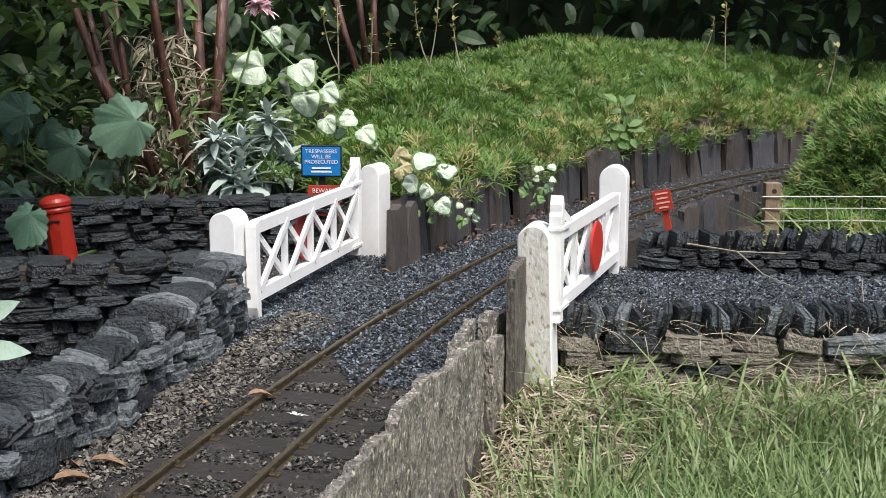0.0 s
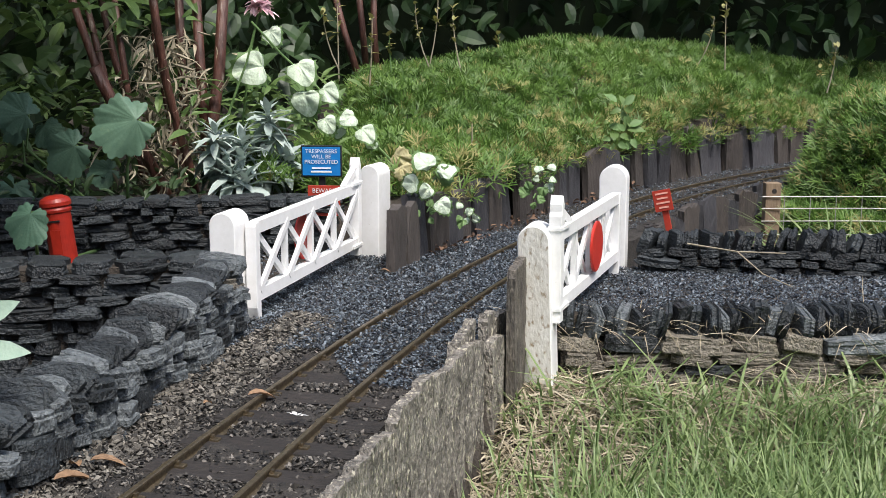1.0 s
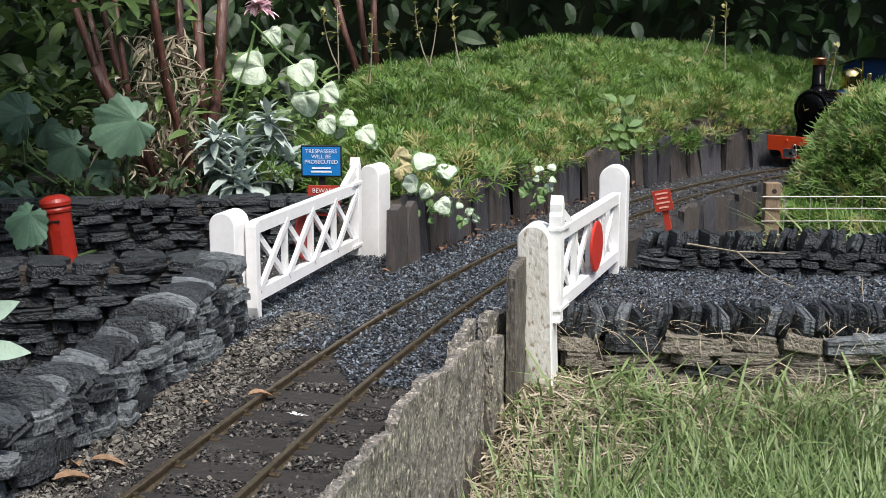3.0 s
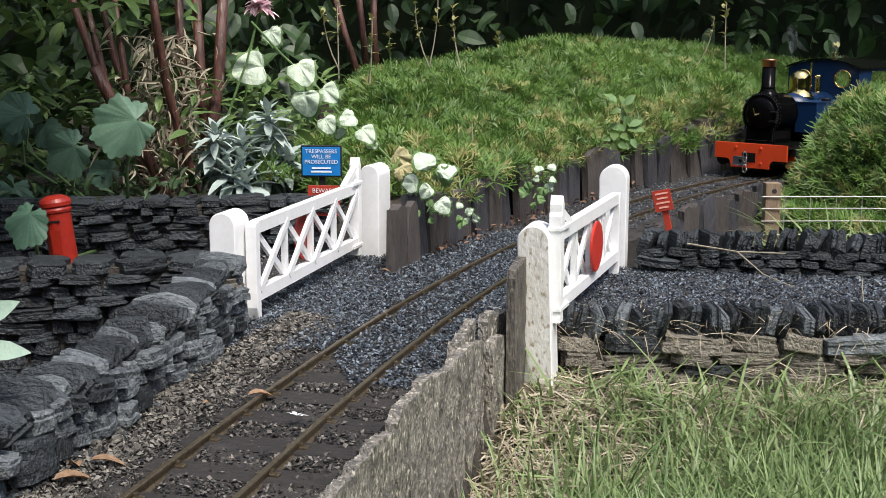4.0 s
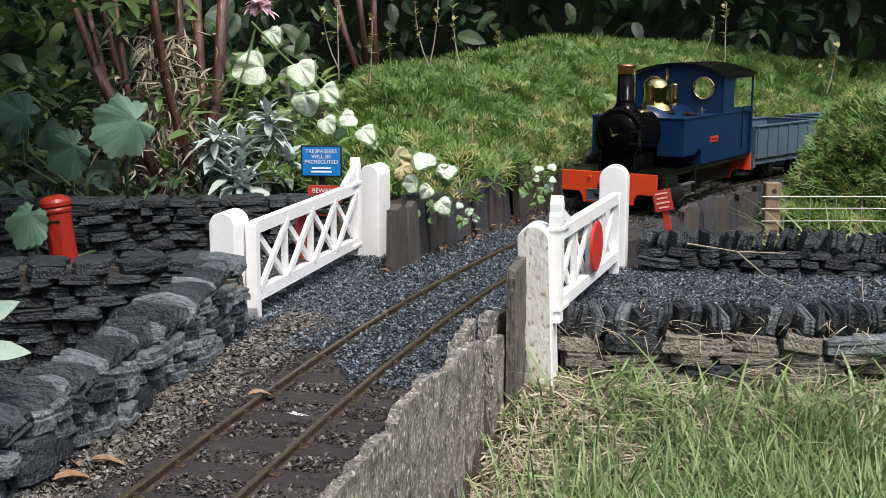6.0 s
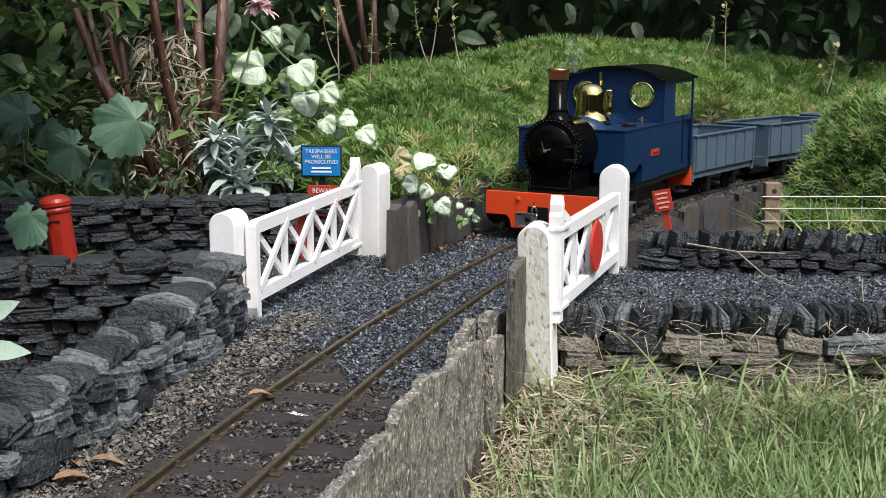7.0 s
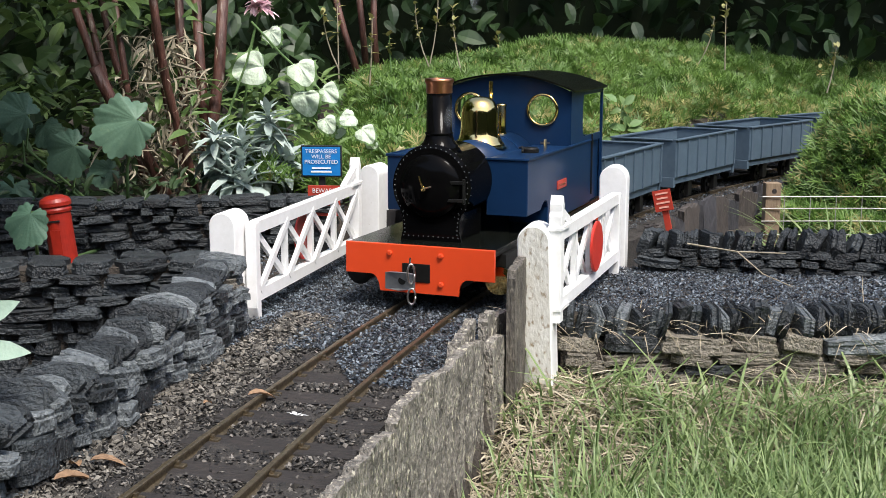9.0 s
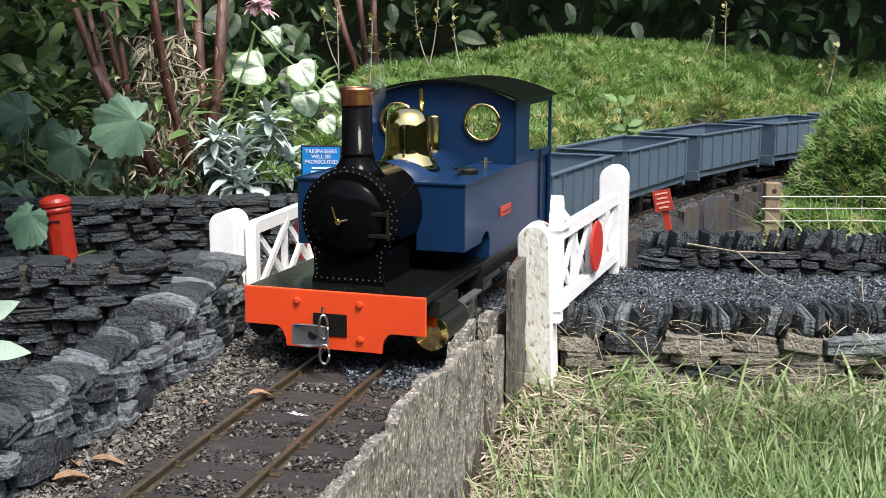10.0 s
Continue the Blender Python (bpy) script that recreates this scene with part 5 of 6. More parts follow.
# ---- lawn ----
def build_lawn():
    def region(n):
        p = np.stack([RNG.uniform(-0.06, 0.52, n), RNG.uniform(0.56, 0.822, n)], 1)
        lat = lateral(p[:, 0], p[:, 1])
        ok = (lat < -0.074) & (p[:, 0] < 0.42 * p[:, 1] + 0.06)
        return p[ok], lat[ok]
    blade = strip_template([(0.0, 0.032), (0.3, 0.036), (0.6, 0.028), (0.85, 0.016), (1.0, 0.002)], 0.28)
    flop = strip_template([(0.0, 0.03), (0.3, 0.034), (0.6, 0.026), (0.85, 0.014), (1.0, 0.002)], 0.75)
    e = thing("lawn_grass", pose(0, 0, 0), "rough green lawn grass with dry straw at the edging", "grass", kind="stuff")
    p, lat = region(36000)
    edge = np.minimum((-lat - 0.08) / 0.19, (0.80 - p[:, 1]) / 0.13 + 0.15) * (0.55 + 0.45 * lump(p[:, 0], p[:, 1], 23, 2.0)) * 1.1
    ok = RNG.random(len(p)) < np.clip(edge, 0.06, 1)
    g = p[ok]
    for k, (v, f) in enumerate((blade, flop)):
        q = g[k::2]
        n = len(q)
        ln = RNG.uniform(0.018, 0.056, n) * (0.5 + 0.45 * smooth01(0.0, 0.12, 0.83 - q[:, 1]))
        sz = np.column_stack([ln, np.full(n, 0.021) * RNG.uniform(0.6, 1.4, n), ln])
        t = turns(n, pitch=RNG.uniform(0.9, 1.5, n) if k == 0 else RNG.uniform(0.7, 1.4, n), roll=RNG.normal(0, 0.5, n), size=sz)
        o = scatter("grass_blades", v, f, np.column_stack([q, ground_height(q[:, 0], q[:, 1]) - 0.001]), t, M_GRASS, e)
        o["kind"] = "stuff"
    p, lat = region(34000)
    n = len(p)
    ln = RNG.uniform(0.012, 0.038, n)
    sz = np.column_stack([ln, np.full(n, 0.014) * RNG.uniform(0.6, 1.4, n), ln])
    keep = RNG.random(n) < 0.45 + 0.55 * np.clip(1 - np.minimum((-lat - 0.08) / 0.11, (0.82 - p[:, 1]) / 0.10), 0, 1)
    p, ln, sz, n = p[keep], ln[keep], sz[keep], int(keep.sum())
    t = turns(n, pitch=RNG.normal(0.15, 0.3, n), roll=RNG.normal(0, 0.6, n), size=sz)
    o = scatter("dry_thatch", *flop, np.column_stack([p, ground_height(p[:, 0], p[:, 1]) + RNG.uniform(0.0, 0.008, n)]), t, M_STRAW, e)
    o["kind"] = "stuff"
    # tall blades against the low wall and round the fence
    q = np.concatenate([np.stack([RNG.uniform(0.07, 0.46, 320), RNG.uniform(0.74, 0.806, 320)], 1), np.stack([RNG.uniform(0.33, 0.62, 260), RNG.uniform(1.08, 1.28, 260)], 1)])
    n = len(q)
    ln = RNG.uniform(0.03, 0.062, n)
    t = turns(n, pitch=RNG.uniform(0.7, 1.45, n), roll=RNG.normal(0, 0.5, n), size=np.column_stack([ln, np.full(n, 0.034), ln]))
    o = scatter("tall_grass", *flop, np.column_stack([q, ground_height(q[:, 0], q[:, 1]) - 0.002]), t, M_GRASS, e)
    o["kind"] = "stuff"
    q = np.stack([RNG.uniform(0.36, 0.62, 240), RNG.uniform(1.06, 1.27, 240)], 1)
    n = len(q)
    ln = RNG.uniform(0.045, 0.085, n)
    t = turns(n, pitch=RNG.uniform(0.9, 1.45, n), roll=RNG.normal(0, 0.5, n), size=np.column_stack([ln, np.full(n, 0.034), ln]))
    o = scatter("tall_grass", *flop, np.column_stack([q, ground_height(q[:, 0], q[:, 1]) - 0.002]), t, M_GRASS, e)
    o["kind"] = "stuff"
    q = np.stack([RNG.uniform(0.05, 0.46, 1000), RNG.uniform(0.775, 0.85, 1000)], 1)
    n = len(q)
    ln = RNG.uniform(0.012, 0.035, n)
    zz = np.where(q[:, 1] > 0.81, -0.012, LAWN_Z + 0.004)
    t = turns(n, pitch=RNG.normal(0.1, 0.4, n), roll=RNG.normal(0, 0.6, n), size=np.column_stack([ln, np.full(n, 0.009), ln]))
    o = scatter("straw_on_wall", *flop, np.column_stack([q, zz + RNG.uniform(-0.004, 0.012, n)]), t, M_STRAW, e)
    o["kind"] = "stuff"


build_lawn()


# ---- garden plants ----
def leaf_mesh(name, template, material, smooth=True):
    me = bpy.data.meshes.new(name)
    me.from_pydata(template[0], [], template[1])
    me.materials.append(material)
    for p in me.polygons:
        p.use_smooth = smooth
    return me


def facing(x, y, z, theta, size, tip=0.0, side=0.0, wide=1.0):
    """A leaf's pose: its length runs at theta degrees in the upright plane, its face turned to -y, tipped and swung by degrees."""
    ex = Vector((math.cos(radians(theta)), 0, math.sin(radians(theta))))
    nz = Vector((0, -1, 0))
    m = Matrix((ex, nz.cross(ex), nz)).transposed().to_4x4()
    m = Matrix.Translation((x, y, z)) @ pose(0, 0, 0, tip, 0, side) @ m
    return m @ Matrix.Diagonal((size, size * wide, size, 1))


def round_leaf(lobes, teeth, notch):
    """A rounded, scalloped leaf with sunken veins; the stalk's end at x = 0."""
    v, f = [(0.12, 0.0, 0.02)], []
    n = 150
    rings = 5
    for r in range(1, rings + 1):
        k = r / rings
        for j in range(n):
            a = -math.pi + notch + (2 * math.pi - 2 * notch) * j / (n - 1)
            rad = 0.5 * (1 + 0.075 * math.cos(lobes * a) * k) * (1 + (0.10 * abs(math.cos(teeth * a / 2)) - 0.05 if r == rings else 0))
            z = 0.016 * math.cos(lobes * a) * k * k - 0.10 * k * k + 0.04 * math.sin(3 * a) * k + 0.003 * math.sin(19 * a) * k
            v.append((0.12 + rad * k * math.cos(a) + 0.28 * k, rad * k * math.sin(a), z))
    for j in range(n - 1):
        f.append((0, 1 + j, 2 + j))
    for r in range(rings - 1):
        for j in range(n - 1):
            a = 1 + r * n + j
            f.append((a, a + n, a + n + 1, a + 1))
    return v, f


def heart_leaf(seed):
    """A toothed heart-shaped leaf; the outermost ring of faces is its rim."""
    r = random.Random(seed)
    v, f = [(0.16, 0.0, 0.0)], []
    n = 44
    ks = (0.35, 0.68, 0.86, 1.0)
    for ring, k in enumerate(ks):
        for j in range(n):
            a = 2 * math.pi * j / n
            c = math.cos(a)
            rad = 0.42 * (1 - 0.42 * max(0, -c) ** 4)
            x = rad * c * (1.30 if c > 0 else 0.85)
            y = rad * math.sin(a) * (1 - 0.25 * max(0, c))
            t = 1 + (0.12 * (0.9 if j % 3 == 0 else -0.5) * r.uniform(0.7, 1.3) if ring == 3 else 0)
            v.append((0.34 * k + 0.16 * (1 - k) + x * k * t, y * k * t, -0.22 * k * k + 0.20 * abs(math.sin(a)) * k + 0.05 * math.sin(5 * a + seed) * k + r.uniform(-0.015, 0.015)))
    for j in range(n):
        f.append((0, 1 + j, 1 + (j + 1) % n))
    for ring in range(len(ks) - 1):
        for j in range(n):
            a, b = 1 + ring * n + j, 1 + ring * n + (j + 1) % n
            f.append((a, a + n, b + n, b))
    return v, f


BIG = [leaf_mesh("scalloped_leaf", round_leaf(7, 21, 0.28), M_BIGLEAF), leaf_mesh("scalloped_leaf", round_leaf(5, 17, 0.2), M_BIGLEAF)]
HEARTS = [leaf_mesh("variegated_leaf", heart_leaf(k), M_VARIEG) for k in range(3)]
CREAMS = [leaf_mesh("cream_leaf", heart_leaf(k + 5), M_CREAM) for k in range(2)]
for hm in HEARTS:
    hm.materials.append(M_LEAFEDGE)
    for hp in list(hm.polygons)[-44:]:
        hp.material_index = 1
GREENHEARTS = [leaf_mesh("green_leaf", heart_leaf(k + 9), M_LEAFEDGE) for k in range(2)]
SILVERS = [leaf_mesh("silver_leaf", blade_template([(x, w * 1.25) for x, w in LANCE], 0.12 + 0.25 * k, 0.35), M_SILVER) for k in range(3)]
LANCES = [leaf_mesh("lance_leaf", blade_template(OVAL, 0.2 * k, 0.2), M_MIDLEAF) for k in range(2)]
BUD = leaf_mesh("bud", blade_template(OVAL, 0.3, 0.3), M_MOSSDRY)
POINTED = [leaf_mesh("pointed_leaf", blade_template([(x, w * 1.1) for x, w in OVAL], 0.15 + 0.2 * k, 0.3), M_LEAFEDGE if k < 2 else M_MIDLEAF) for k in range(3)]
DEADS = [leaf_mesh("dead_leaf", blade_template([(x, w * 0.62) for x, w in OVAL], 0.45, 0.7), M_DEADLEAF)]


def build_shrub_stems():
    g = thing("shrub", pose(0, 0, 0), "old shrub with thick red-brown stems and dry hanging leaves", "shrub")
    stems = [(1.3, 0.0052, 0.0042, ((-0.3187, 0.0058), (-0.336, 0.0627), (-0.3804, 0.1553), (-0.4193, 0.2726))),
             (1.32, 0.0055, 0.004, ((-0.2847, 0.0029), (-0.3048, 0.1045), (-0.3198, 0.1923), (-0.3248, 0.2738))),
             (1.34, 0.0062, 0.0055, ((-0.2661, 0.0522), (-0.2725, 0.1414), (-0.2788, 0.275))),
             (1.33, 0.0075, 0.0062, ((-0.2666, 0.0533), (-0.2603, 0.0944), (-0.2534, 0.1544), (-0.2439, 0.2744))),
             (1.2, 0.0062, 0.0072, ((-0.348, 0.165), (-0.333, 0.125), (-0.318, 0.0942), (-0.3093, 0.0714), (-0.2994, 0.0484), (-0.2870, 0.000))),
             (1.21, 0.0042, 0.0048, ((-0.2935, 0.260), (-0.2890, 0.200), (-0.2845, 0.1475), (-0.2777, 0.102), (-0.2707, 0.0617), (-0.2610, 0.000))),
             (1.36, 0.0042, 0.0036, ((-0.3482, 0.0437), (-0.3631, 0.1406), (-0.3786, 0.2763))),
             (1.42, 0.006, 0.005, ((-0.3063, 0.0708), (-0.3117, 0.1719), (-0.3144, 0.2799))),
             (1.4, 0.0045, 0.004, ((-0.3472, 0.0392), (-0.3977, 0.1456), (-0.4296, 0.2787))),
             (1.45, 0.005, 0.004, ((-0.3678, 0.0681), (-0.3981, 0.1646), (-0.4229, 0.2817))),
             (1.9, 0.006, 0.005, ((-0.13, 0.1193), (-0.1552, 0.2005), (-0.1841, 0.3088))),
             (1.95, 0.006, 0.005, ((-0.1075, 0.1266), (-0.113, 0.2192), (-0.1112, 0.3118))),
             (2.0, 0.006, 0.005, ((-0.1292, 0.1438), (-0.1368, 0.2294), (-0.1463, 0.3149)))]
    for y, r0, r1, pts in stems:
        part("stem", tube([(x + rnd.uniform(-0.001, 0.001), y + 0.012 * j, z) for j, (x, z) in enumerate(pts)], r0, r1, 10), M_STEM, g, smooth=True)
    # dry leaves and twigs hanging among the stems
    n = 620
    y = RNG.uniform(1.22, 1.36, n)
    pos = np.column_stack([RNG.normal(-0.298, 0.021, n), y, RNG.uniform(0.03, 0.202, n)])
    ln = RNG.uniform(0.008, 0.026, n)
    t = turns(n, pitch=RNG.normal(-0.35, 0.9, n), roll=RNG.normal(0, 1.0, n), size=np.column_stack([ln, ln * RNG.uniform(0.35, 0.7, n), ln * RNG.uniform(0.6, 1.6, n)]))
    scatter("dry_leaves", *blade_template(LANCE, 0.5, 0.6), pos, t, M_TWIG, g)


def build_big_leaves():
    g = thing("scalloped_leaf_plant", pose(0, 0, 0), "plant with large round scalloped grey-green leaves", "plant")
    rows = [(-0.2919, 0.1147, 0.0554, 1.08, 200), (-0.3575, 0.0851, 0.0458, 1.12, 215), (-0.4155, 0.1237, 0.0408, 1.16, 160), (-0.3290, 0.0468, 0.0360, 0.93, 250), (-0.4327, 0.1041, 0.0342, 1.2, 230), (-0.3587, 0.0529, 0.0333, 1.25, 200), (-0.4238, 0.041, 0.0386, 1.16, 250), (-0.4154, 0.0936, 0.0335, 1.26, 300)]
    for j, (x, z, s, y, th) in enumerate(rows):
        dx, dz = -0.40 * s * math.cos(radians(th)), -0.40 * s * math.sin(radians(th))
        place(BIG[j % 2], "leaf", g, facing(x + dx, y, z + dz, th, s, rnd.uniform(-28, -4), rnd.uniform(-18, 18)))
        part("stalk", tube([(x + dx * 0.8, y + 0.002, z + dz * 0.8), (x * 0.98 - 0.01, y + 0.03, z - 0.04), (-0.30, 1.12 + 0.01 * j, 0.0)], 0.0013, 0.0018, 6), M_LEAFEDGE, g, smooth=True)


def build_silver_plant():
    g = thing("silver_plant", pose(0, 0, 0), "silver-grey woolly-leaved plant with upright rosettes", "plant")
    y0 = 1.17
    for cx, cz, n, s in ((-0.1733, 0.1098, 13, 0.0251), (-0.1744, 0.0927, 15, 0.0331), (-0.2189, 0.0927, 11, 0.0251), (-0.2161, 0.0756, 14, 0.0319), (-0.1836, 0.0642, 16, 0.0376), (-0.1562, 0.0614, 11, 0.0319), (-0.2246, 0.0614, 10, 0.0296), (-0.1961, 0.083, 11, 0.0296), (-0.1904, 0.0471, 13, 0.0319), (-0.2047, 0.0528, 12, 0.0296), (-0.223, 0.0790, 9, 0.026), (-0.1959, 0.0671, 11, 0.029), (-0.1796, 0.0549, 10, 0.028), (-0.1626, 0.0660, 9, 0.027), (-0.212, 0.0616, 9, 0.026)):
        cy = y0 + rnd.uniform(-0.03, 0.03)
        for j in range(n + 6):
            u = j / (n + 6)
            el = -25 + 100 * u
            place(rnd.choice(SILVERS), "leaf", g, pose(cx, cy, cz + 0.012 * u, 0, 0, 137.5 * j + rnd.uniform(-15, 15)) @ pose(0, 0, 0, rnd.uniform(-15, 15), -el + rnd.uniform(-10, 10), 0) @ Matrix.Diagonal([s * (1.18 - 0.45 * u) * rnd.uniform(0.75, 1.12)] * 3 + [1]))
        part("stalk", tube([(cx, cy + 0.002, cz), (cx * 0.98, cy + 0.01, cz - 0.04), (-0.19, cy + 0.02, 0.0)], 0.0022, 0.0026, 6), M_SILVER, g)


def build_variegated():
    g = thing("variegated_creeper", pose(0, 0, 0), "trailing variegated creeper with pale white-green leaves", "plant")
    rows = [(-0.1907, 0.1635, 0.044, 1.22, 190), (-0.1414, 0.1628, 0.0353, 1.2, 300), (-0.1374, 0.1337, 0.035, 1.19, 280), (-0.1163, 0.1412, 0.0274, 1.2, 320), (-0.1155, 0.1118, 0.0235, 1.18, 300), (-0.0919, 0.1163, 0.0224, 1.18, 200), (-0.0773, 0.1025, 0.0245, 1.17, 310), (-0.1767, 0.1983, 0.0247, 1.24, 300), (-0.1031, 0.1039, 0.0168, 1.18, 250), (-0.0717, 0.0925, 0.0167, 1.17, 330)]
    for j, (x, z, s, y, th) in enumerate(rows):
        place(HEARTS[j % 3], "leaf", g, facing(x - 0.35 * s * math.cos(radians(th)), y, z - 0.35 * s * math.sin(radians(th)), th, s * 1.15, rnd.uniform(-30, 10), rnd.uniform(-25, 25)))
    for pts in (((-0.192, 0.2097), (-0.1632, 0.1781), (-0.1288, 0.1465), (-0.1, 0.112), (-0.0713, 0.089), (-0.0483, 0.066)), ((-0.1891, 0.2011), (-0.1977, 0.1695), (-0.2092, 0.1407), (-0.2236, 0.1005))):
        part("stem", tube([(x, 1.21, z) for x, z in pts], 0.0011, 0.0014, 6), M_LEAFEDGE, g)
    for x, z, s, y, th in ((-0.0503, 0.0844, 0.0264, 1.15, 330), (-0.0422, 0.0745, 0.0238, 1.14, 300), (-0.0568, 0.0751, 0.018, 1.15, 250)):
        place(CREAMS[0], "leaf", g, facing(x, y, z, th, s, rnd.uniform(-30, 0), rnd.uniform(-20, 20)))
    sprigs = [(-0.0096, 0.0658, 1.06, HEARTS, 0.0205, 6), (0.0197, 0.0332, 1.09, HEARTS, 0.0083, 6), (-0.0146, 0.0391, 1.06, GREENHEARTS, 0.0081, 4), (0.1075, 0.0487, 1.25, HEARTS, 0.0107, 6), (0.0933, 0.0302, 1.22, GREENHEARTS, 0.0104, 4), (0.2402, 0.0750, 1.56, POINTED, 0.0160, 9), (0.223, 0.0620, 1.55, POINTED, 0.0150, 7), (0.2342, 0.103, 1.56, POINTED, 0.0140, 7)]
    for x, z, y, kind, size, n in sprigs:
        p = thing("variegated_sprig", pose(0, 0, 0), "small sprig of variegated dead-nettle leaves over the slates", "plant", "dead-nettle sprigs")
        for j in range(n):
            th = 360 * j / n + rnd.uniform(-25, 25)
            r = size * rnd.uniform(0.0, 0.9)
            place(rnd.choice(kind if kind is POINTED or rnd.random() < 0.8 else GREENHEARTS), "leaf", p, facing(x + r * math.cos(radians(th)), y - rnd.uniform(0, 0.006), z + r * math.sin(radians(th)), th + rnd.uniform(-40, 40), size * rnd.uniform(0.9, 1.5), rnd.uniform(-50, 10), rnd.uniform(-35, 35)))
        part("stem", tube([(x, y + 0.002, z), (x + 0.003, y + 0.010, z + 0.004), (x + 0.004, y + 0.03, z - 0.002)], 0.0008, 0.0011, 6), M_LEAFEDGE, p)
    f = thing("pink_flower", pose(0, 0, 0), "pink flower head on a thin stalk", "flower")
    x, z = -0.1879, 0.2254
    n = 60
    t = turns(n, pitch=RNG.uniform(-0.4, 1.4, n), size=np.full((n, 3), 0.016) * RNG.uniform(0.6, 1.1, (n, 1)))
    scatter("petals", *blade_template(OVAL, 0.5, 0.3), np.tile([[x, 1.24, z]], (n, 1)) + RNG.normal(0, 0.003, (n, 3)), t, M_PINK, f)
    part("stalk", tube([(x, 1.24, z), (x - 0.012, 1.245, z - 0.05), (x - 0.03, 1.25, 0.05)], 0.0011, 0.0014, 6), M_LEAFEDGE, f)


def build_bed_foliage():
    """Leaves of the planting bed at the foot of the old shrub and over its top."""
    e = thing("bed_foliage", pose(0, 0, 0), "mixed green undergrowth of the planting bed", "undergrowth", kind="stuff")
    n = 1500
    p = np.column_stack([RNG.uniform(-0.75, -0.12, n), RNG.uniform(1.22, 1.7, n), RNG.uniform(0.0, 0.15, n) ** 1.0])
    ln = RNG.uniform(0.015, 0.035, n)
    o = scatter("undergrowth", *blade_template(LANCE, 0.4, 0.3), p, turns(n, pitch=RNG.uniform(-0.3, 1.2, n), roll=RNG.normal(0, 0.5, n), size=np.column_stack([ln] * 3)), M_MIDLEAF, e)
    o["kind"] = "stuff"
    n = 520
    p = np.column_stack([RNG.uniform(-0.60, -0.26, n), RNG.uniform(1.2, 1.5, n), 0.165 + RNG.uniform(0.0, 1.0, n) ** 0.6 * 0.17])
    p = p[(p[:, 2] > 0.205) | (p[:, 0] < -0.42)]
    n = len(p)
    ln = RNG.uniform(0.020, 0.042, n)
    o = scatter("top_leaves", *blade_template(OVAL, 0.35, 0.25), p, turns(n, pitch=RNG.normal(0.0, 0.5, n), roll=RNG.normal(0, 0.6, n), size=np.column_stack([ln, ln * 0.62, ln])), M_MIDLEAF, e)
    o["kind"] = "stuff"
    # these low leaves and the back growth below have shade in their colour
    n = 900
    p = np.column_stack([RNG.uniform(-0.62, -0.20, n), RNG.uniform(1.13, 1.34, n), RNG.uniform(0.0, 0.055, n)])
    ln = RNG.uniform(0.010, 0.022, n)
    o = scatter("low_leaves", *blade_template(OVAL, 0.35, 0.25), p, turns(n, pitch=RNG.normal(0.3, 0.6, n), roll=RNG.normal(0, 0.6, n), size=np.column_stack([ln, ln * 0.7, ln])), M_SHADELEAF, e)
    o["kind"] = "stuff"
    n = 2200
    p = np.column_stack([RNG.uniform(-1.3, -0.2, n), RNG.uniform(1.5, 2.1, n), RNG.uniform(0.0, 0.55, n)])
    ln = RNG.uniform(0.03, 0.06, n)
    o = scatter("dark_undergrowth", *blade_template(OVAL, 0.35, 0.25), p, turns(n, pitch=RNG.normal(-0.2, 0.6, n), roll=RNG.normal(0, 0.7, n), size=np.column_stack([ln] * 3)), M_SHADELEAF, e)
    o["kind"] = "stuff"


def build_hedge():
    back = thing("hedge", pose(0, 0, 0), "tall evergreen hedge behind the bank, its shaded depth put in as dark colour", "hedge", kind="stuff")
    # dark boxes behind the leaves stand in for the hedge's shaded depth
    o = part("hedge_shade_core", box(-3.2, 3.6, 3.05, 3.6, -0.05, 1.6, 0.05), M_HEDGE, back)
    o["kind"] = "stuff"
    part("hedge_shade_core", box(-3.2, -1.0, 1.9, 3.05, -0.05, 1.6, 0.05), M_HEDGE, back)["kind"] = "stuff"
    # hedge leaves take the shade-darkened leaf colour
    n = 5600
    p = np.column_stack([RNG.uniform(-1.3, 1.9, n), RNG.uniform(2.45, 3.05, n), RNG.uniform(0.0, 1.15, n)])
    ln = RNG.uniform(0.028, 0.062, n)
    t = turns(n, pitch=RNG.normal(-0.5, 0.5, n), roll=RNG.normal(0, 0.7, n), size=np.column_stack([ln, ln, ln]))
    scatter("hedge_leaves", *blade_template(OVAL, 0.3, 0.25), p, t, M_SHADELEAF, back)["kind"] = "stuff"
    # unseen boughs added over the bank, above the view, to shade the hedge
    n = 5200
    p = np.column_stack([1.9 - 3.2 * RNG.uniform(0, 1, n) ** 1.5, RNG.uniform(1.9, 3.0, n), RNG.uniform(0.5, 1.1, n)])
    p = p[p[:, 2] > 1.15 - 0.5 * (p[:, 1] - 1.7)]
    n = len(p)
    ln = RNG.uniform(0.05, 0.10, n)
    scatter("overhanging_boughs", *blade_template(OVAL, 0.3, 0.25), p, turns(n, pitch=RNG.normal(-0.3, 0.5, n), roll=RNG.normal(0, 0.6, n), size=np.column_stack([ln] * 3)), M_SHADELEAF, back)["kind"] = "stuff"


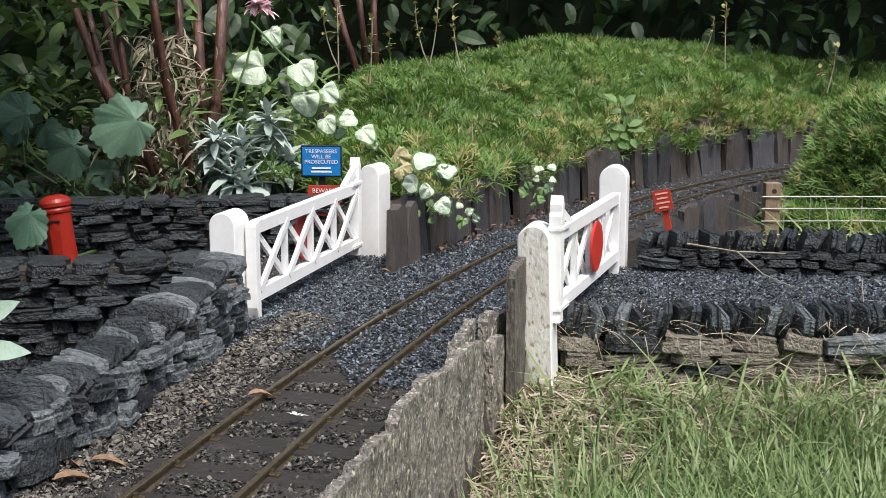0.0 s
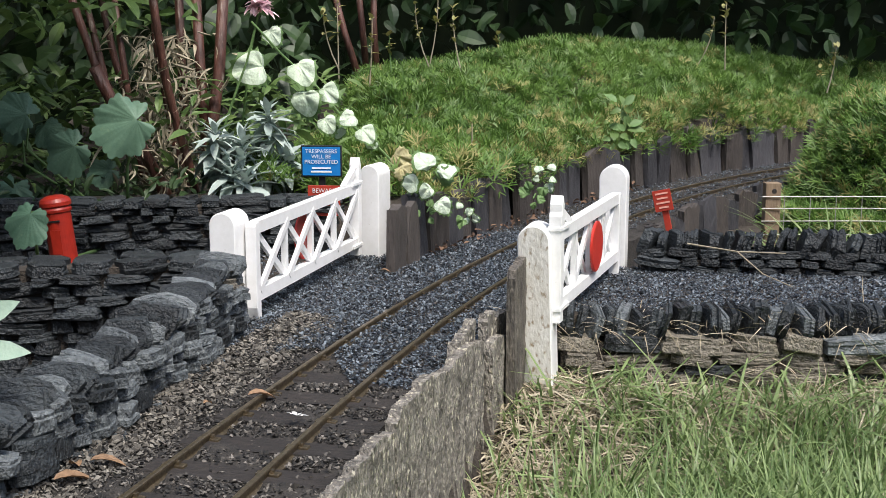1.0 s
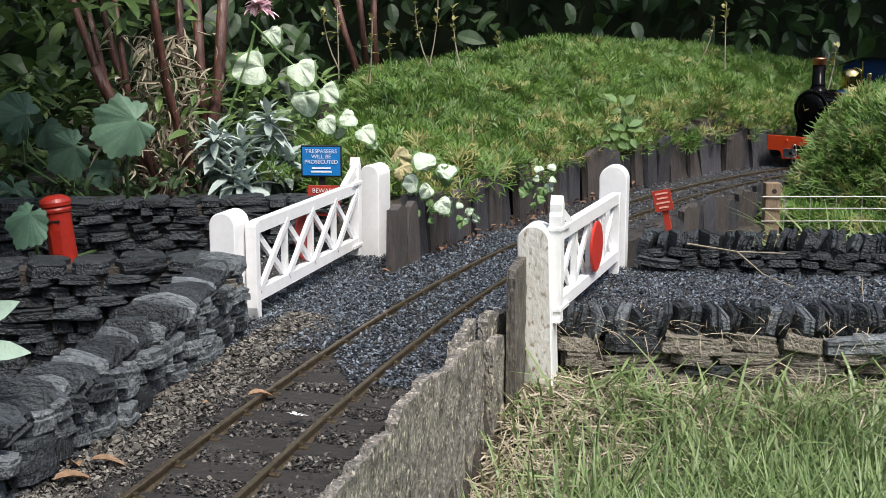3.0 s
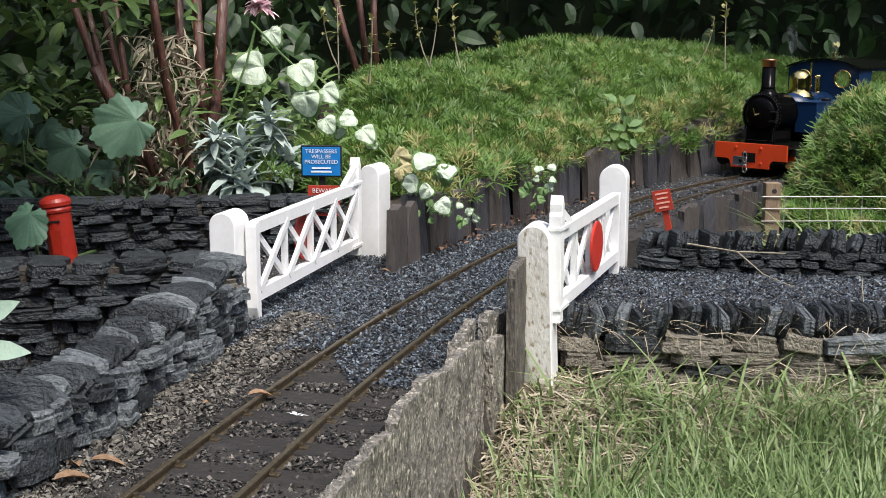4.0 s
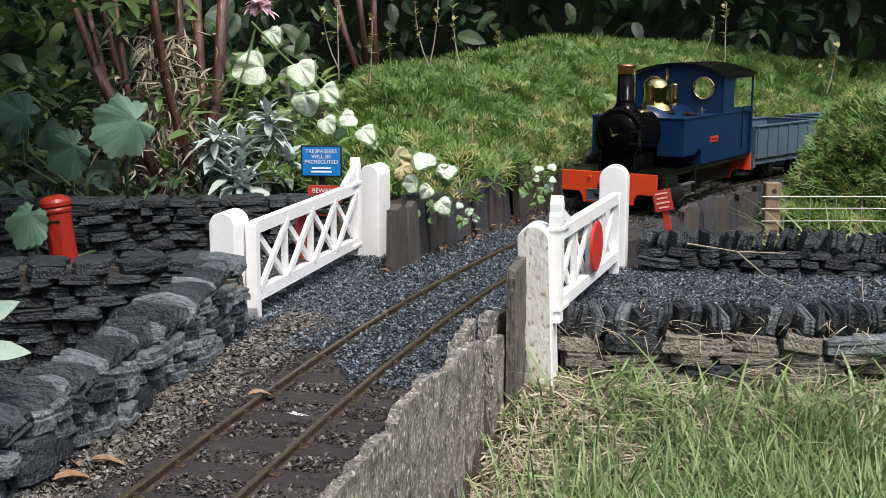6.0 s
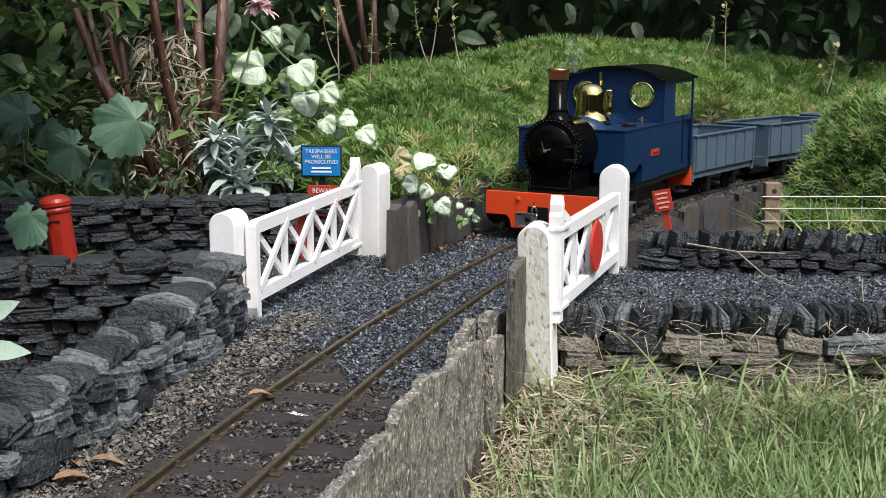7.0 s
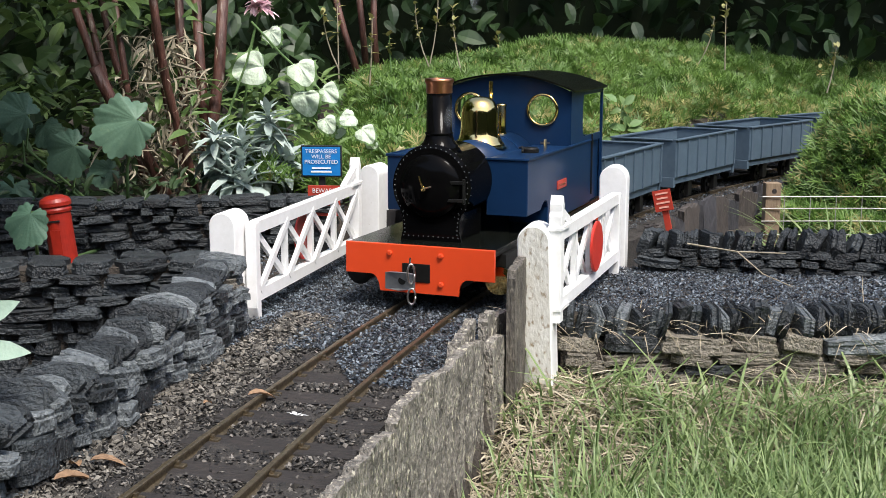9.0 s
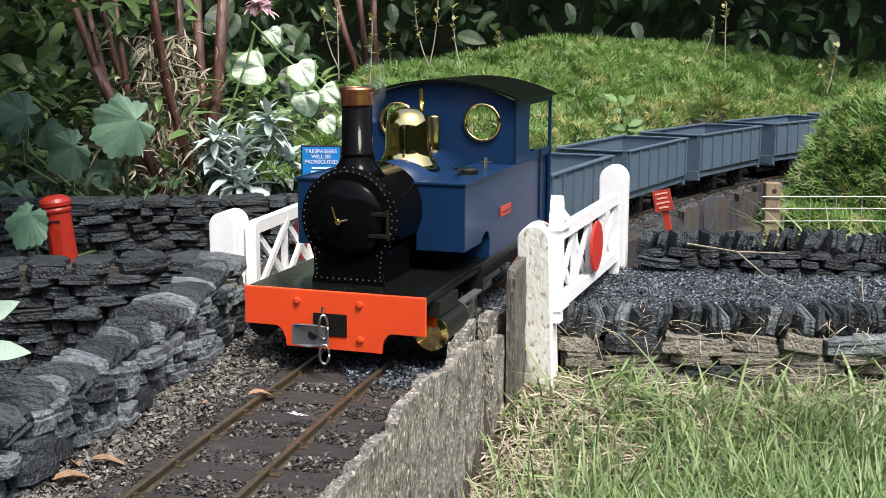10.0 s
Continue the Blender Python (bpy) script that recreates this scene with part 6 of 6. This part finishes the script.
def build_surroundings():
    """Unseen garden hedges added behind and beside the camera to close the place and darken reflections, and the old
    shrub's crown added over the bed for shade.
    """
    # added hedges: they cut low sky light and give dark reflections
    for label, b in (("unseen dark hedge added behind the camera to darken reflections", (-4.5, 5.0, -3.6, -3.0, -0.06, 1.7)), ("unseen dark hedge added beside the lawn to block low sky", (3.6, 4.2, -3.0, 3.6, -0.06, 1.5)), ("unseen dark hedge added beside the bed to block low sky", (-3.8, -3.2, -3.0, 3.6, -0.06, 1.7))):
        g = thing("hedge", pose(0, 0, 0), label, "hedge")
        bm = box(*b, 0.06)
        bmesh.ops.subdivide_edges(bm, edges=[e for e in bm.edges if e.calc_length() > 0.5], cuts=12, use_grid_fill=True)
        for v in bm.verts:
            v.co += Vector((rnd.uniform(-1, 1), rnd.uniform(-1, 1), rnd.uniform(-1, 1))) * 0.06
        part("added_hedge_body", bm, M_HEDGE, g)
    # crown of the old shrub above the view, added to shade the bed
    e = thing("shrub_crown", pose(0, 0, 0), "unseen leafy crown of the old shrub, added to shade the planting bed", "shrub", kind="stuff")
    n = 450
    p = np.column_stack([RNG.uniform(-1.0, -0.28, n), RNG.uniform(0.95, 1.75, n), RNG.uniform(0.40, 0.8, n)])
    # lower unseen leaves, added to shade the left walls and pillar box
    low = np.column_stack([RNG.uniform(-0.8, -0.26, 760), RNG.uniform(0.70, 1.12, 760), RNG.uniform(0.34, 0.58, 760)])
    p = np.concatenate([p, low])
    n = len(p)
    ln = RNG.uniform(0.05, 0.09, n)
    scatter("crown_leaves", *blade_template(OVAL, 0.35, 0.25), p, turns(n, pitch=RNG.normal(-0.2, 0.5, n), roll=RNG.normal(0, 0.6, n), size=np.column_stack([ln] * 3)), M_MIDLEAF, e)["kind"] = "stuff"


def build_weeds():
    """Thin seeding weeds that stand above the bank."""
    rows = [(-0.153, 1.75, 0.1318, 0.2499), (-0.1787, 1.8, 0.1472, 0.2344), (-0.1001, 1.7, 0.1256, 0.2241), (-0.0419, 1.8, 0.1514, 0.2429), (0.0141, 1.85, 0.1371, 0.2399), (-0.0081, 1.9, 0.1536, 0.2637), (0.0889, 1.95, 0.1618, 0.2007), (0.4665, 2.0, 0.1419, 0.2531), (0.4475, 2.0, 0.1514, 0.2294), (0.6355, 1.95, 0.1062, 0.1868), (0.6233, 2.0, 0.1039, 0.1628), (-0.0781, 1.75, 0.1402, 0.2), (0.0315, 1.3, 0.0429, 0.1028)]
    for x, y, z0, z1 in rows:
        g = thing("weed_stalk", pose(0, 0, 0), "thin wild stalk with small buds above the bank", "weed", "weed stalks")
        bend = rnd.uniform(-0.025, 0.025)
        pts = [(x - bend * (1 - u) ** 2, y, z0 + (z1 - z0) * u) for u in (0, 0.25, 0.5, 0.75, 1)]
        part("stalk", tube(pts, 0.0012, 0.0007, 5), M_TWIG if rnd.random() < 0.5 else M_LEAFEDGE, g)
        n = 12
        u = RNG.uniform(0.45, 1.0, n)
        p = np.column_stack([x - bend * (1 - u) ** 2 + RNG.normal(0, 0.002, n), np.full(n, y) + RNG.normal(0, 0.003, n), z0 + (z1 - z0) * u])
        ln = RNG.uniform(0.006, 0.014, n)
        for q, l in zip(p, ln):
            place(BUD, "bud", g, pose(*q, 0, -rnd.uniform(10, 70), rnd.uniform(0, 360)) @ Matrix.Diagonal((l, l, l, 1)))


def build_litter():
    for x, y, a, s, label in ((-0.1065, 0.6275, 35, 0.017, ""), (-0.128, 0.612, 70, 0.009, ""), (-0.172, 0.50, 40, 0.02, ""), (-0.163, 0.525, 15, 0.016, ""), (-0.166, 0.517, 120, 0.015, ""), (-0.052, 0.985, 10, 0.008, "")):
        g = thing("dead_leaf", pose(x, y, 0.0012, 8, -6, a), "curled orange-brown dead leaf lying on the grit", "leaf", "fallen leaves")
        place(DEADS[0], "blade", g, Matrix.Diagonal((s, s, s, 1)))
    f = thing("fallen_flower", pose(-0.0755, 0.592, 0.000), "fallen white star-shaped flower on the track", "flower")
    pm = leaf_mesh("petal", blade_template(LANCE, 0.25, 0.2), M_PETAL)
    for k in range(6):
        place(pm, "petal", f, pose(0, 0, 0.001, rnd.uniform(-20, 20), -rnd.uniform(10, 45), 60 * k + rnd.uniform(-12, 12)) @ Matrix.Diagonal((0.0062, 0.0075, 0.0062, 1)))
    FORE = leaf_mesh("pale_leaf", blade_template(LANCE, 0.15, 0.3), M_FORELEAF)
    s = thing("foreground_plant", pose(0, 0, 0), "silvery green leaves reaching in beside the wall", "plant")
    for x, y, z, th, size, tip in ((-0.205, 0.50, 0.0715, 28, 0.023, -20), (-0.205, 0.50, 0.0595, 4, 0.025, -45)):
        place(FORE, "leaf", s, facing(x, y, z, th, size, tip, 0, 1.5))
    part("stem", tube([(-0.204, 0.50, 0.0715), (-0.206, 0.502, 0.0585), (-0.208, 0.505, 0.0)], 0.0014, 0.0018, 6), M_LEAFEDGE, s)
    t = thing("dry_twig", pose(0, 0, 0), "bare dry stalk lying over the dark slate wall", "twig")
    part("stalk", tube([(0.205, 0.985, 0.024), (0.245, 0.975, 0.019), (0.285, 0.972, 0.018)], 0.0008, 0.0005, 6), M_TWIG, t)
    part("stalk", tube([(0.245, 0.975, 0.019), (0.262, 0.955, 0.004), (0.285, 0.93, -0.004)], 0.0007, 0.0004, 6), M_TWIG, t)


build_shrub_stems()
build_big_leaves()
build_silver_plant()
build_variegated()
build_bed_foliage()
build_hedge()
build_litter()
build_surroundings()
build_weeds()


def build_leaf_litter():
    p = along_line(130, 0.78, 1.35, 0.060, 0.080)
    n = len(p)
    ln = RNG.uniform(0.003, 0.008, n)
    t = turns(n, pitch=RNG.normal(0, 0.4, n), roll=RNG.normal(0, 0.6, n), size=np.column_stack([ln] * 3))
    tagged(scatter("leaf_litter", *blade_template(OVAL, 0.3, 0.5), np.column_stack([p, RNG.uniform(0.0, 0.004, n)]), t, M_LITTER), "brown leaf litter at the foot of the upright slates", "leaf litter", kind="stuff")


def build_lawn_sheet():
    """The rest of the lawn, behind and beside the camera."""
    for x0, x1, y0, y1, z in ((-3.1, 3.5, -2.9, 0.56, -0.0855), (0.80, 3.5, 0.56, 3.3, -0.048)):
        g = grid_mesh("lawn", np.linspace(x0, x1, 60), np.linspace(y0, y1, 60), lambda x, y, z=z: z + 0.002 * lump(x, y, 5, 1.0), M_LAWN)
        tagged(g, "short green mown garden lawn", "lawn", kind="structure")


build_leaf_litter()
build_lawn_sheet()


# ---- the train's run ----
# time, length along the line at which the leading beam stands
RUN = [(0.0, 2.150), (1.0, 1.978), (1.6, 1.884), (2.0, 1.829), (2.7, 1.742), (3.2, 1.676), (3.6, 1.615), (4.0, 1.550), (4.5, 1.4580), (5.0, 1.3350), (5.5, 1.2130), (6.2, 1.0590), (7.0, 0.8960), (7.5, 0.8060), (8.0, 0.7225), (8.5, 0.6508), (9.0, 0.5835), (9.5, 0.5015), (10.0, 0.4190)]


def run_at(t):
    ts, ss = [r[0] for r in RUN], [r[1] for r in RUN]
    k = min(max(np.searchsorted(ts, t) - 1, 0), len(ts) - 2)
    m = [(ss[min(i + 1, len(ss) - 1)] - ss[max(i - 1, 0)]) / (ts[min(i + 1, len(ts) - 1)] - ts[max(i - 1, 0)]) for i in range(len(ss))]
    h = ts[k + 1] - ts[k]
    u = (t - ts[k]) / h
    return ((2 * u ** 3 - 3 * u ** 2 + 1) * ss[k] + (u ** 3 - 2 * u ** 2 + u) * h * m[k] + (-2 * u ** 3 + 3 * u ** 2) * ss[k + 1] + (u ** 3 - u ** 2) * h * m[k + 1])


def standing(s, front, back):
    """Pose of a vehicle whose nose is at s, riding on two points behind it."""
    ax, ay, _ = on_line(s + front)
    bx, by, _ = on_line(s + back)
    a = math.atan2(ay - by, ax - bx)
    return pose(ax + front * math.cos(a), ay + front * math.sin(a), 0, 0, 0, math.degrees(a))


def motions():
    slow = [k * 0.1 for k in range(101)]
    fine = [k / 15 for k in range(151)]
    walk(LOCO, [(t, standing(run_at(t), 0.115, 0.205)) for t in slow])
    for k, w in enumerate(WAGONS):
        walk(w, [(t, standing(run_at(t) + 0.3698 + 0.2488 * k, 0.05, 0.15)) for t in slow])
        for ob in w.children:
            if ob.name.startswith("wheelset"):
                x = ob.location.x
                walk(ob, [(t, pose(x, 0, WAG_R, 0, math.degrees((run_at(0) - run_at(t)) / WAG_R), 0)) for t in fine])
    for ob in LOCO_SETS:
        x = ob.location.x
        walk(ob, [(t, pose(x, 0, DRIVE_R, 0, math.degrees((run_at(0) - run_at(t)) / DRIVE_R), 0)) for t in fine])
    for k, puff in enumerate(PUFFS):
        t0 = 1.6 + 0.78 * k
        dx, dy, rows = rnd.uniform(-0.004, 0.012), rnd.uniform(-0.004, 0.01), []
        out = standing(run_at(t0), 0.115, 0.205) @ Vector((-0.041, 0, 0.0868))
        for t in [q * 0.2 for q in range(51)]:
            if t <= t0:
                c = standing(run_at(t), 0.115, 0.205) @ Vector((-0.041, 0, 0.0868))
            else:
                u = t - t0

                c = standing(run_at(t0 + min(u, 0.5)), 0.115, 0.205) @ Vector((-0.041, 0, 0.0868)) + Vector((dx * u, dy * u, 0.13 * u))
            rows.append((t, pose(*c, 0, 0, 22 * max(0, t - t0))))
        walk(puff, rows)
    for sd, rod, con in RODS:
        rows, crows = [], []
        for t in fine:
            a = (run_at(0) - run_at(t)) / DRIVE_R + (math.pi / 2 if sd > 0 else 0)
            dx, dz = 0.0075 * math.sin(a), 0.0075 * math.cos(a)
            rows.append((t, pose(-0.115 + dx, sd * 0.0440, DRIVE_R + dz)))
            crows.append((t, pose(-0.160 + dx, sd * 0.0500, DRIVE_R + dz, 0, math.degrees(math.asin((DRIVE_R + dz - 0.0215) / 0.07)), 0)))
        walk(rod, rows)
        walk(con, crows)


motions()
